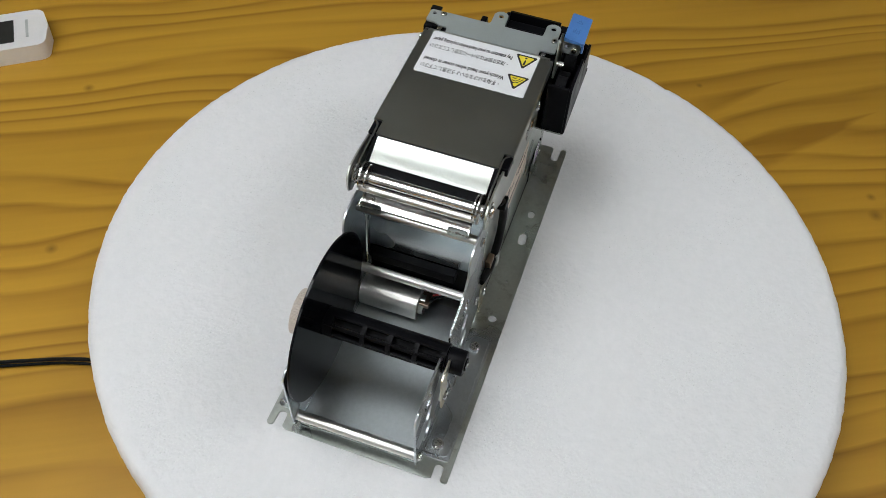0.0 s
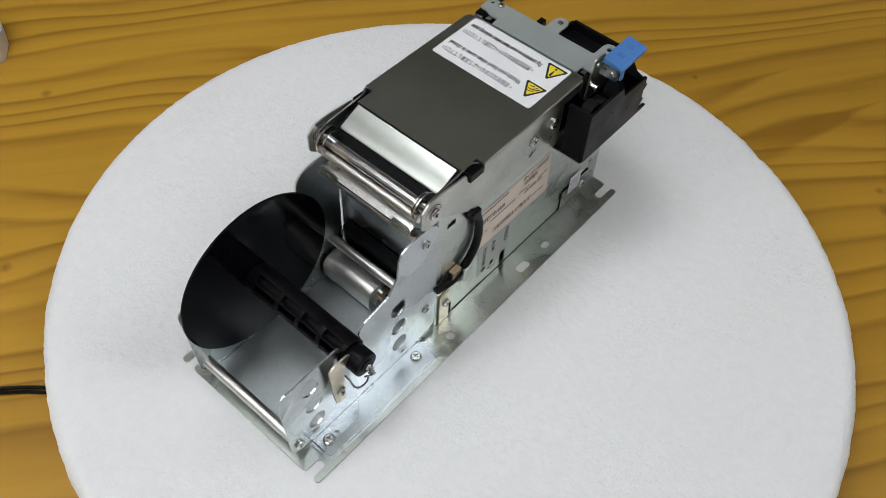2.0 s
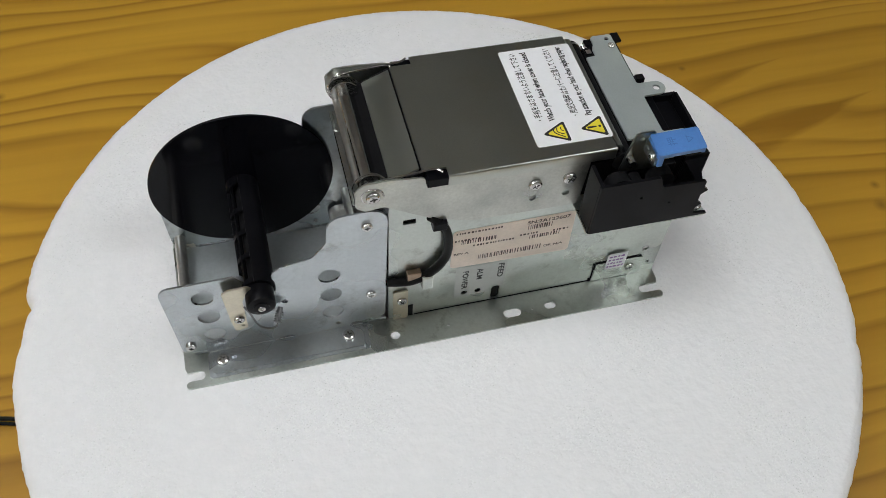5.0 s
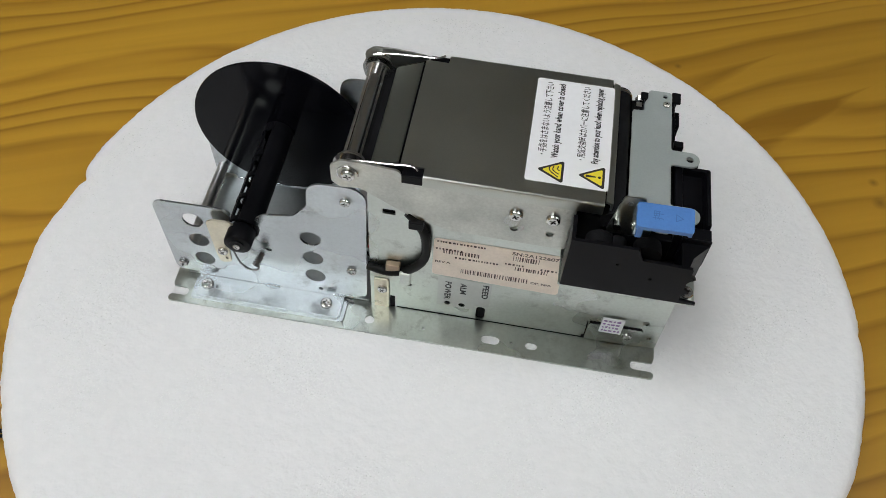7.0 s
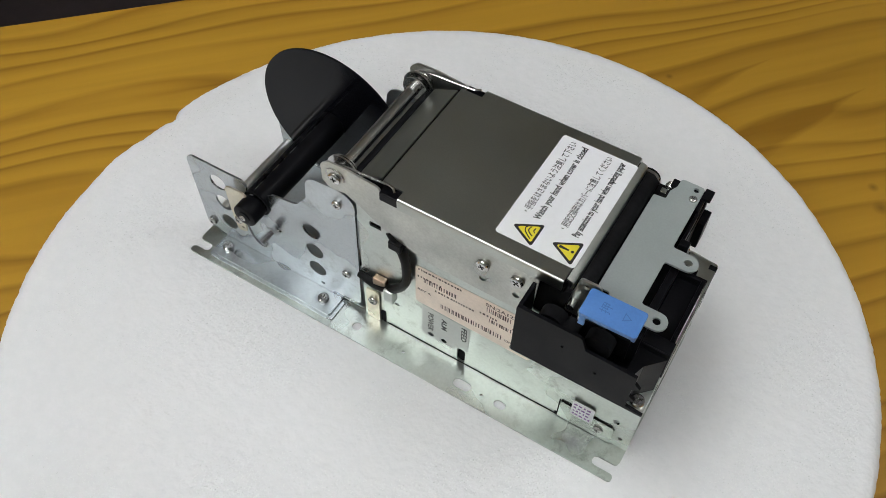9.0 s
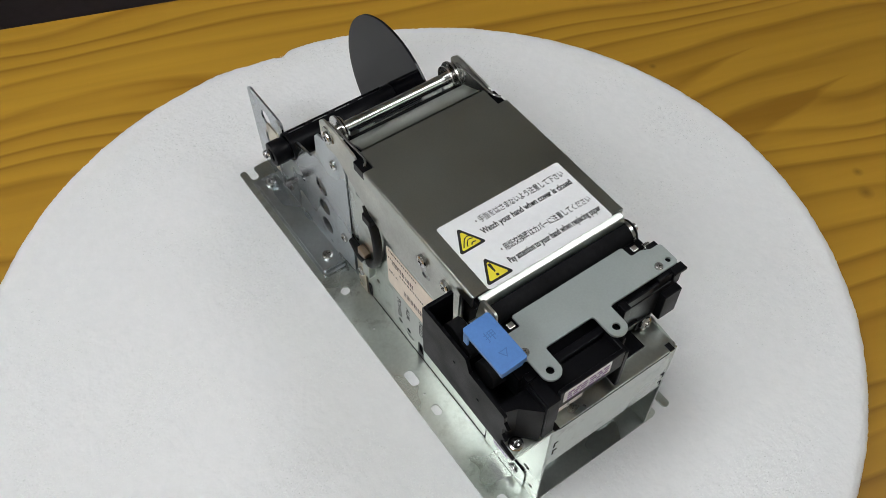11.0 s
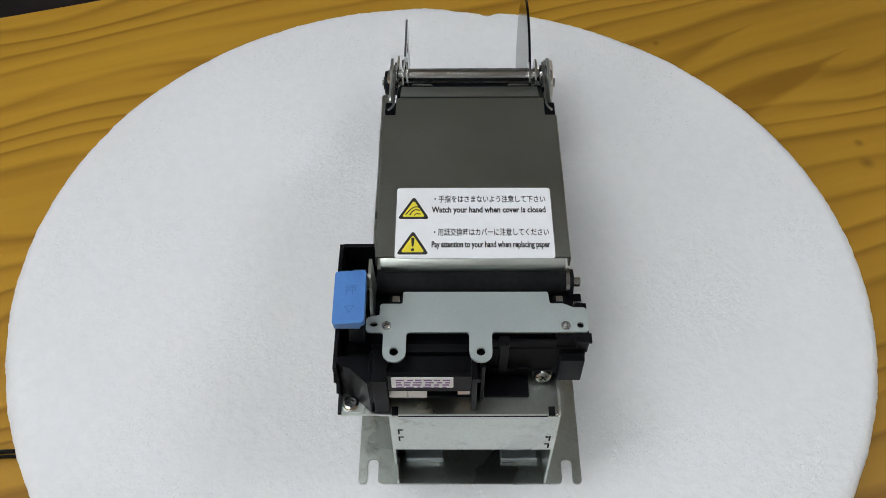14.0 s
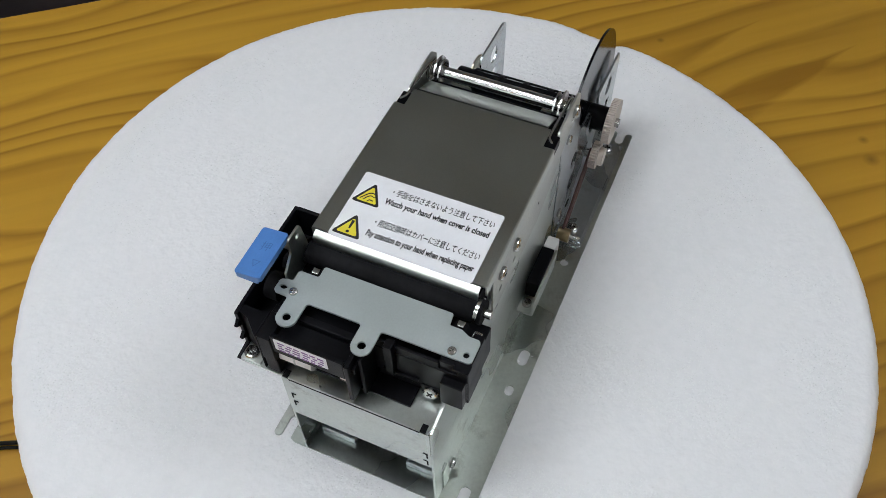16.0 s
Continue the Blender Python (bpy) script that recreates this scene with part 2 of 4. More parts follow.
BLUE = material("blue_plastic", (0.075, 0.21, 0.53), 0.38, 0.0, grain=0.05, grain_size=800, blotch=0.06, blotch_size=80, rough_var=0.06)
PAPER = material("white_label_film", (0.84, 0.85, 0.87), 0.4, 0.0, grain=0.02, blotch=0.02)
PINK_PAPER = material("faded_pink_label", (0.86, 0.745, 0.645), 0.5, 0.0, grain=0.06, grain_size=500, blotch=0.12, blotch_size=50)
GREY_PAPER = material("pale_grey_print", (0.50, 0.52, 0.50), 0.45, 0.3, grain=0.05, blotch=0.1)
YELLOW = material("warning_yellow", (0.78, 0.66, 0.04), 0.45, 0.0, grain=0.03, blotch=0.03)
INK = material("black_ink", (0.015, 0.015, 0.017), 0.5)
BROWN_INK = material("faded_ink", (0.09, 0.055, 0.05), 0.6)
PURPLE_INK = material("purple_ink", (0.28, 0.16, 0.36), 0.6)
PLATE = material("pale_head_plate", (0.40, 0.445, 0.44), 0.42, 0.35, grain=0.04, grain_size=900, blotch=0.06, blotch_size=60, rough_var=0.05)
WHITE_PLASTIC = material("white_plastic", (0.78, 0.77, 0.76), 0.4, 0.0, grain=0.02, blotch=0.03)
GEAR = material("translucent_white_gear", (0.62, 0.55, 0.49), 0.45, 0.0, grain=0.03, blotch=0.05)
GLINT = material("glossy_foam_cells", (0.97, 0.98, 0.98), 0.16, 0.0, spec=1.0, coat=1.0)
SCREEN = material("dark_display", (0.03, 0.03, 0.028), 0.2)
CABLE = material("black_cable", (0.007, 0.007, 0.007), 0.4, 0.0, spec=0.12, grain=0.2)
RED = material("red_wire", (0.35, 0.03, 0.03), 0.45)
DARK_STEEL = material("dark_spring_steel", (0.20, 0.20, 0.205), 0.34, 1.0, grain=0.1, blotch=0.15)
BELT = material("brown_rubber", (0.06, 0.022, 0.02), 0.5, 0.0, grain=0.2, blotch=0.2)
BRASS = material("worn_brass", (0.34, 0.26, 0.15), 0.35, 1.0, grain=0.1, blotch=0.2)
COPPER = material("bronze_clip", (0.30, 0.22, 0.16), 0.35, 1.0, grain=0.1, blotch=0.2)
WALL = material("painted_wall", (0.62, 0.62, 0.59), 0.85, 0.0, grain=0.04, blotch=0.06, blotch_size=2)
CEILING = material("white_ceiling", (0.82, 0.82, 0.81), 0.9, 0.0, grain=0.03, blotch=0.04, blotch_size=2)
FLOOR = material("dark_floor", (0.03, 0.02, 0.022), 0.5, 0.0, grain=0.15, grain_size=60, blotch=0.3, blotch_size=4)
DIFFUSER = glow_material("lamp_diffuser", (0.96, 1.0, 0.99), LAMP_POWER)

# ---- mesh helpers; printer parts are given in millimetres ----
MM = 0.001


def part(name, bm, mat, parent=None, label="", smooth=False, bevel=0.0, scale=MM):
    """Links a bmesh as ONE mesh object, under a thing or a part."""
    if scale != 1:
        bmesh.ops.scale(bm, vec=(scale,) * 3, verts=bm.verts)
    me = bpy.data.meshes.new(name)
    if smooth:
        for f in bm.faces:
            f.smooth = True
    bm.to_mesh(me)
    bm.free()
    me.materials.append(mat)
    ob = new(name, me)
    if smooth:
        me.set_sharp_from_angle(angle=radians(40))
    if bevel:
        mod = ob.modifiers.new("edge", "BEVEL")
        mod.width, mod.segments, mod.limit_method, mod.angle_limit = bevel * scale, 2, "ANGLE", radians(35)
    if parent:
        ob.parent = parent
    return tagged(ob, label)


def place(ob, mat4):
    ob.matrix_basis = mat4
    return ob


def arc_corners(pts, radii, seg=5):
    """A closed outline with its corners rounded; radii: one number or one a corner."""
    out, k = [], len(pts)
    if not isinstance(radii, (list, tuple)):
        radii = [radii] * k
    for i in range(k):
        p, a, b, r = Vector(pts[i]), Vector(pts[i - 1]), Vector(pts[(i + 1) % k]), radii[i]
        u, v = (a - p), (b - p)
        r = min(r, 0.48 * u.length, 0.48 * v.length) if r else 0
        if r < 1e-6:
            out.append(p)
            continue
        u.normalize()
        v.normalize()
        half = u.angle(v) / 2
        d = min(r / math.tan(half), 0.49 * (a - p).length, 0.49 * (b - p).length)
        rr = d * math.tan(half)
        c = p + (u + v).normalized() * (rr / math.sin(half))
        s, e = p + u * d - c, p + v * d - c
        a0 = math.atan2(s.y, s.x)
        da = math.atan2(e.y, e.x) - a0
        da = (da + math.pi) % (2 * math.pi) - math.pi
        for j in range(seg + 1):
            q = a0 + da * j / seg
            out.append(c + Vector((math.cos(q), math.sin(q))) * rr)
    return out


def ring(cx, cy, r, seg=20, ry=None):
    return [Vector((cx + r * math.cos(2 * math.pi * i / seg), cy + (ry or r) * math.sin(2 * math.pi * i / seg))) for i in range(seg)]


def slot(cx, cy, length, width, seg=6):
    h = length / 2 - width / 2
    pts = [(cx + h + width / 2 * math.cos(a), cy + width / 2 * math.sin(a)) for a in [-math.pi / 2 + math.pi * i / seg for i in range(seg + 1)]]
    pts += [(cx - h - width / 2 * math.cos(a), cy - width / 2 * math.sin(a)) for a in [-math.pi / 2 + math.pi * i / seg for i in range(seg + 1)]]
    return [Vector(p) for p in pts]


PLANES = {"xy": lambda u, v, w: (u, v, w), "xz": lambda u, v, w: (u, w, v), "yz": lambda u, v, w: (w, u, v)}


def sheet(outline, holes, plane, w0, w1, bm=None):
    """A sheet with holes: an outline in a plane, from depth w0 to w1 across it."""
    bm = bm or bmesh.new()
    to = PLANES[plane]
    edges = []
    for loop in (outline, *holes):
        vs = [bm.verts.new(to(p[0], p[1], w0)) for p in loop]
        edges += [bm.edges.new((vs[i - 1], vs[i])) for i in range(len(vs))]
    got = bmesh.ops.triangle_fill(bm, use_beauty=True, use_dissolve=False, edges=edges)
    faces = [g for g in got["geom"] if isinstance(g, bmesh.types.BMFace)]
    ext = bmesh.ops.extrude_face_region(bm, geom=faces)
    step = Vector(to(0, 0, w1)) - Vector(to(0, 0, w0))
    bmesh.ops.translate(bm, vec=step, verts=[g for g in ext["geom"] if isinstance(g, bmesh.types.BMVert)])
    bmesh.ops.recalc_face_normals(bm, faces=bm.faces)
    return bm


def box(lo, hi, bm=None, bev=0.0, seg=2):
    bm = bm or bmesh.new()
    c = [(a + b) / 2 for a, b in zip(lo, hi)]
    s = [b - a for a, b in zip(lo, hi)]
    m4 = Matrix.Translation(c) @ Matrix.Diagonal((*s, 1))
    got = bmesh.ops.create_cube(bm, size=1, matrix=m4)
    if bev:
        es = list({e for v in got["verts"] for e in v.link_edges})
        bmesh.ops.bevel(bm, geom=es, offset=bev, segments=seg, affect="EDGES", profile=0.5)
    return bm


def bar(p0, p1, r, bm=None, seg=20, r2=None, bev=0.0):
    bm = bm or bmesh.new()
    a, b = Vector(p0), Vector(p1)
    d = b - a
    m4 = Matrix.Translation((a + b) / 2) @ d.to_track_quat("Z", "Y").to_matrix().to_4x4()
    got = bmesh.ops.create_cone(bm, cap_ends=True, segments=seg, radius1=r, radius2=r if r2 is None else r2, depth=d.length, matrix=m4)
    if bev:
        es = [e for e in {e for v in got["verts"] for e in v.link_edges} if len(e.link_faces) == 2 and e.calc_face_angle() > 1.0]
        bmesh.ops.bevel(bm, geom=es, offset=bev, segments=2, affect="EDGES", profile=0.5)
    return bm


def tube(points, r, bm=None, seg=8):
    """A round wire along points, smoothed."""
    bm = bm or bmesh.new()
    P = [Vector(p) for p in points]
    fine = []
    for i in range(len(P) - 1):
        a, b, c, d = P[max(i - 1, 0)], P[i], P[i + 1], P[min(i + 2, len(P) - 1)]
        for j in range(6):
            t = j / 6
            fine.append(0.5 * ((2 * b) + (c - a) * t + (2 * a - 5 * b + 4 * c - d) * t * t + (3 * b - a - 3 * c + d) * t ** 3))
    fine.append(P[-1])
    rows, up = [], Vector((0.13, 0.27, 0.95)).normalized()
    for i, p in enumerate(fine):
        d = (fine[min(i + 1, len(fine) - 1)] - fine[max(i - 1, 0)]).normalized()
        s = d.cross(up).normalized()
        q = s.cross(d)
        rows.append([bm.verts.new(p + (s * math.cos(k * 2 * math.pi / seg) + q * math.sin(k * 2 * math.pi / seg)) * r) for k in range(seg)])
    for a, b in zip(rows, rows[1:]):
        for k in range(seg):
            bm.faces.new((a[k - 1], a[k], b[k], b[k - 1]))
    bm.faces.new(rows[0])
    bm.faces.new(rows[-1][::-1])
    bmesh.ops.recalc_face_normals(bm, faces=bm.faces)
    return bm


def lathe(profile, seg=32, bm=None):
    """A solid of revolution about z from (radius, height) pairs."""
    bm = bm or bmesh.new()
    rows = []
    for r, z in profile:
        rows.append([bm.verts.new((r * math.cos(2 * math.pi * k / seg), r * math.sin(2 * math.pi * k / seg), z)) for k in range(seg)])
    for a, b in zip(rows, rows[1:]):
        for k in range(seg):
            bm.faces.new((a[k - 1], a[k], b[k], b[k - 1]))
    bm.faces.new(rows[0][::-1])
    bm.faces.new(rows[-1])
    bmesh.ops.recalc_face_normals(bm, faces=bm.faces)
    return bm


def lettering(text, size, width=None, bold=0.0):
    """The mesh of a line of writing, flat, its lower left at the origin, in millimetres; squeezed to a width."""
    cu = bpy.data.curves.new("writing", "FONT")
    cu.body, cu.size, cu.resolution_u, cu.offset = text, size, 3, bold
    ob = bpy.data.objects.new("writing", cu)
    scene.collection.objects.link(ob)
    dg = bpy.context.evaluated_depsgraph_get()
    me = bpy.data.meshes.new_from_object(ob.evaluated_get(dg))
    bpy.data.objects.remove(ob)
    bm = bmesh.new()
    bm.from_mesh(me)
    bpy.data.meshes.remove(me)
    if width and bm.verts:
        w = max(v.co.x for v in bm.verts)
        bmesh.ops.scale(bm, vec=(width / w, 1, 1), verts=bm.verts)
    return bm


def laid(bm, origin, right, up):
    """Lays flat writing or shapes from the xy plane onto a face, by its right and up directions."""
    r, u = Vector(right).normalized(), Vector(up).normalized()
    m4 = Matrix.Translation(origin) @ Matrix((r, u, r.cross(u))).transposed().to_4x4()
    bmesh.ops.transform(bm, matrix=m4, verts=bm.verts)
    return bm


def screw_mesh(r, h):
    """A pan-head screw with a cross recess, axis +z, seated at z = 0."""
    bm = bmesh.new()
    a, b = r * 0.13, r * 0.52
    cross = [(a, a), (b, a), (b, -a), (a, -a), (a, -b), (-a, -b), (-a, -a), (-b, -a), (-b, a), (-a, a), (-a, b), (a, b)]
    sheet(ring(0, 0, r * 0.72, 20), [[Vector(p) for p in cross]], "xy", h * 0.45, h, bm)
    lathe([(r, 0), (r, h * 0.55), (r * 0.93, h * 0.8), (r * 0.72, h)], 20, bm)
    top = [f for f in bm.faces if len(f.verts) == 20 and f.calc_center_median().z > h * 0.9]
    bmesh.ops.delete(bm, geom=top, context="FACES_ONLY")
    sheet(ring(0, 0, r * 0.6, 12), [], "xy", h * 0.3, h * 0.4, bm)
    bmesh.ops.scale(bm, vec=(MM,) * 3, verts=bm.verts)
    me = bpy.data.meshes.new("screw")
    bm.to_mesh(me)
    bm.free()
    me.materials.append(CHROME)
    return me


SCREW = {"m3": screw_mesh(3.0, 2.0), "m4": screw_mesh(3.7, 2.3), "small": screw_mesh(2.1, 1.2)}


def screw(kind, at, axis, parent, spin=0.0):
    ob = new("screw", SCREW[kind])
    ob.parent = parent
    turn = Vector(axis).to_track_quat("Z", "Y").to_matrix().to_4x4()
    ob.matrix_basis = Matrix.Translation(Vector(at) * MM) @ turn @ pose(0, 0, 0, 0, 0, spin)
    return ob

# ---- the room ----
TABLE_Z = -0.062


def make_room():
    fl = part("floor", box((-2.5, -2.2, TABLE_Z - 0.80), (2.5, 2.8, TABLE_Z - 0.75)), FLOOR, scale=1)
    tagged(fl, "dark floor beyond the table's edge", "floor", kind="structure")
    # walls and ceiling are out of view, added for bounce light and reflections
    for nm, lo, hi in (("unseen_wall_north", (-2.6, 2.8, -0.82), (2.6, 2.9, 1.7)), ("unseen_wall_south", (-2.6, -2.3, -0.82), (2.6, -2.2, 1.7)),
                       ("unseen_wall_east", (2.5, -2.2, -0.82), (2.6, 2.8, 1.7)), ("unseen_wall_west", (-2.6, -2.2, -0.82), (-2.5, 2.8, 1.7))):
        tagged(part(nm, box(lo, hi), WALL, scale=1), "plain painted wall out of view, added for bounce light", "wall", kind="structure")
    tagged(part("ceiling", box((-2.6, -2.3, 1.7), (2.6, 2.9, 1.8)), CEILING, scale=1), "plain white ceiling out of view, added for bounce light", "ceiling", kind="structure")


def make_lamp():
    """A square ceiling panel lamp, out of view; four of them light the room."""
    lamp = tagged(new("unseen_ceiling_lamp"), "square white ceiling lamp out of view, for room and fill light", "lamp", "ceiling panel lamps")
    part("frame", sheet([Vector(p) for p in ((-0.32, -0.32), (0.32, -0.32), (0.32, 0.32), (-0.32, 0.32))], [[Vector(p) for p in ((-0.3, -0.3), (0.3, -0.3), (0.3, 0.3), (-0.3, 0.3))]], "xy", -0.03, 0.0), WHITE_PLASTIC, lamp, scale=1)
    part("diffuser", box((-0.3, -0.3, -0.022), (0.3, 0.3, -0.004)), DIFFUSER, lamp, "glowing white diffuser", scale=1)
    # first two sit where reflections point; the last two are added fill
    spots = [(-0.52, -0.13), (1.15, 0.0), (-0.55, -1.45), (-1.4, -1.0)]
    lamp.location = (*spots[0], 1.7)
    for x, y in spots[1:]:
        copy_thing(lamp, pose(x, y, 1.7))


def make_table():
    """A pine table; its far edge runs aslant behind the turntable."""
    t = tagged(new("pine_table"), "varnished yellow pine table with flowing grain", "table")
    t.matrix_basis = pose(0, 0, TABLE_Z, 0, 0, 0)
    a = radians(EDGE_TURN)
    ux, uy = Vector((math.cos(a), math.sin(a))), Vector((-math.sin(a), math.cos(a)))
    o = Vector(EDGE_POINT)
    pts = [o - ux * 0.75, o + ux * 1.35, o + ux * 1.35 - uy * 1.05, o - ux * 0.75 - uy * 1.05]
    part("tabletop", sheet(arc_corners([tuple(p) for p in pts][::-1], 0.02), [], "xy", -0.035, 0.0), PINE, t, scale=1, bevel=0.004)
    c = sum(pts, Vector((0, 0))) / 4
    for p in pts:
        q = p + (c - p) * 0.09
        part("leg", box((q.x - 0.035, q.y - 0.035, -0.75), (q.x + 0.035, q.y + 0.035, -0.035), bev=0.004), PINE, t, scale=1)


EDGE_POINT, EDGE_TURN = (-0.40, 0.302), 22.0


def make_turntable():
    base = tagged(new("turntable_base"), "low round turntable base under the foam disc", "turntable")
    base.location = (0, 0, TABLE_Z)
    part("housing", lathe([(120, 0), (124, 2), (124, 9), (121, 11.5)], 48), WHITE_PLASTIC, base, smooth=True)


FOAM_R, FOAM_T, FOAM_ROUND = 0.2680, 0.0455, 0.0105


def make_foam():
    """The cut disc of packing foam: a soft uneven rim with nicks and a flat saw-cut stretch."""
    bm = bmesh.new()
    seg = 720
    # each row: share of the rim's radius, way in from it, height
    turn_in = [radians(15 * k) for k in range(7)]
    prof = [(0.0, 0.0, -FOAM_T), (0.5, 0.0, -FOAM_T)]
    prof += [(1.0, 0.008 * (1 - math.cos(q)), -FOAM_T + 0.008 * (1 - math.sin(q))) for q in turn_in[::-1]]
    prof += [(1.0, -0.0006, -FOAM_T * 0.5)]
    prof += [(1.0, FOAM_ROUND * (1 - math.cos(q)), -FOAM_ROUND * (1 - math.sin(q))) for q in turn_in]
    prof += [(0.9, 0.0, 0.0), (0.8, 0.0, 0.0), (0.6, 0.0, 0.0), (0.4, 0.0, 0.0), (0.0, 0.0, 0.0)]

    def rim(a):
        v = Vector((math.cos(a), math.sin(a), 0))
        r = FOAM_R - 0.0029 * math.cos(2 * a) + 0.0020 * math.sin(2 * a) + 0.0012 * math.cos(3 * a) - 0.0005 * math.sin(3 * a)
        r += 0.0006 * noise.noise(v * 9 + Vector((3, 1, 0))) + 0.0005 * noise.noise(v * 34) + 0.0005 * noise.noise(v * 110)
        for at, wide, deep in NICKS:
            d = (a - radians(at) + math.pi) % (2 * math.pi) - math.pi
            r -= deep * math.exp(-(d / radians(wide)) ** 2)
        return r

    rows = []
    for f, inset, z in prof:
        if f == 0:
            rows.append([bm.verts.new((0, 0, z))])
            continue
        row = []
        for k in range(seg):
            a = 2 * math.pi * k / seg
            r = rim(a) * f - inset
            dz = 0.0006 * noise.noise(Vector((r * math.cos(a) * 14, r * math.sin(a) * 14, z))) if 0.3 < f < 0.97 and z == 0 else 0.0004 * noise.noise(Vector((math.cos(a) * 60, math.sin(a) * 60, z * 300))) if f == 1.0 and z > -0.04 else 0.0
            row.append(bm.verts.new((r * math.cos(a), r * math.sin(a), z + min(dz, 0))))
        rows.append(row)
    for a, b in zip(rows, rows[1:]):
        for k in range(seg):
            if len(a) == 1:
                bm.faces.new((a[0], b[k], b[k - 1]))
            elif len(b) == 1:
                bm.faces.new((a[k - 1], a[k], b[0]))
            else:
                bm.faces.new((a[k - 1], a[k], b[k], b[k - 1]))
    bmesh.ops.recalc_face_normals(bm, faces=bm.faces)
    ob = part("foam_disc", bm, FOAM, smooth=True, scale=1)
    cells = bmesh.new()
    rnd = random.Random(4)
    for _ in range(150000):
        r, a = 0.251 * math.sqrt(rnd.random()), rnd.uniform(0, 6.283)
        if noise.noise(Vector((r * math.cos(a) * 22, r * math.sin(a) * 22, 5.0))) < rnd.uniform(-0.1, 0.45):
            continue
        s = rnd.uniform(0.0003, 0.0007)
        q = Euler((rnd.uniform(-0.42, 0.42), rnd.uniform(-0.42, 0.42), rnd.uniform(0, 6.3))).to_matrix()
        o = Vector((r * math.cos(a), r * math.sin(a), 0.00015 + 0.2 * s))
        vs = [cells.verts.new(o + q @ Vector((s * math.cos(k * 1.2566), s * 0.6 * math.sin(k * 1.2566), 0))) for k in range(5)]
        cells.faces.new(vs)
    tagged(part("glossy_skin", cells, GLINT, ob, "tiny glinting foam cells", scale=1), kind="stuff")
    return tagged(ob, "round white packing-foam disc with a nicked rim on the turntable", "foam disc")


NICKS = [(171.5, 1.2, 0.004), (174.5, 5.0, 0.004), (2.5, 1.5, 0.0008), (338.0, 1.5, 0.0014)]


def make_remote():
    """A white remote control lying at the table's far edge."""
    r = tagged(new("remote_control"), "white plastic remote control with a dark display on the table", "remote control")
    r.matrix_basis = pose(-0.462, 0.200, TABLE_Z, 0, 0, 31)
    part("case", sheet(arc_corners([(-0.17, -0.026), (0.0, -0.026), (0.004, 0.0), (0.0, 0.028), (-0.17, 0.028)], [0.012, 0.009, 0.03, 0.009, 0.012]), [], "xy", 0.0, 0.018), WHITE_PLASTIC, r, scale=1, bevel=0.004)
    part("display", box((-0.105, -0.017, 0.0181), (-0.027, 0.016, 0.0187), bev=0.0002), SCREEN, r, "dark grey display window", scale=1)
    part("print_bar", box((-0.0165, -0.012, 0.0181), (-0.0140, 0.014, 0.0184)), GREY_PAPER, r, "small grey line of print", scale=1)


def make_cable():
    """The turntable's twin power lead, running off across the table."""
    pts = [(-0.11, -0.09, 0.006), (-0.2, -0.112, 0.004), (-0.26, -0.118, 0.003), (-0.31, -0.133, 0.003), (-0.40, -0.165, 0.003), (-0.6, -0.22, 0.003), (-0.78, -0.27, 0.003)]
    c = tagged(new("power_cable"), "thin twin black power lead on the table", "cable")
    c.location = (0, 0, TABLE_Z)
    part("black_core", tube([(x, y + 0.0017, z) for x, y, z in pts], 0.0014), CABLE, c, "black lead", smooth=True, scale=1)
    part("grey_core", tube([(x, y - 0.0016, z - 0.0004) for x, y, z in pts], 0.0011), DARK, c, "dark grey lead", smooth=True, scale=1)


make_room()
make_lamp()
make_table()
make_turntable()
foam_disc = make_foam()
make_remote()
make_cable()

# ---- the printer, in its own millimetres: x along it, y across it, z up from the foam ----
printer = tagged(new("receipt_printer"), "open steel receipt printer with an empty black roll holder", "printer")

# base plate with open slots at its four ears
BASE_Z = 1.3


def make_base():
    x0, x1, y0, y1 = -22.0, 276.0, -13.3, 107.5
    pts, rad = [], []

    def add(x, y, r):
        pts.append((x, y))
        rad.append(r)
    add(x0, y0, 2.0); add(x1, y0, 2.0)
    add(x1, y0 + 4.7, 2.2); add(x1 - 14, y0 + 4.7, 2.6); add(x1 - 14, y0 + 10.6, 2.6); add(x1 - 1, y0 + 10.6, 2.0); add(x1, y0 + 13.5, 1.5)
    add(x1, y1 - 13.5, 1.5); add(x1 - 1, y1 - 10.6, 2.0); add(x1 - 14, y1 - 10.6, 2.6); add(x1 - 14, y1 - 4.7, 2.6); add(x1, y1 - 4.7, 2.2)
    add(x1, y1, 2.0); add(x0, y1, 2.0)
    add(x0, y1 - 4.7, 2.2); add(x0 + 11, y1 - 4.7, 2.6); add(x0 + 11, y1 - 10.6, 2.6); add(x0 + 1, y1 - 10.6, 2.0); add(x0, y1 - 13.5, 1.5)
    add(x0, y0 + 13.5, 1.5); add(x0 + 1, y0 + 10.6, 2.0); add(x0 + 11, y0 + 10.6, 2.6); add(x0 + 11, y0 + 4.7, 2.6); add(x0, y0 + 4.7, 2.2)
    holes = [slot(177, -4.5, 11.5, 6), slot(202, -4.3, 7.5, 5), ring(102.5, -4.2, 3.0), ring(190, -4.4, 0.8, 10)]
    holes += [slot(175.5, 99.5, 11.5, 6), slot(199, 99.5, 7, 5), ring(101, 99, 2.6), ring(172.5, 103.8, 0.9, 10), ring(136, -4.4, 1.0, 10)]
    return part("base_plate", sheet(arc_corners(pts, rad), holes, "xy", 0.1, BASE_Z), ZINC, printer, "galvanised base plate with slotted ears", bevel=0.25)


base_plate = make_base()

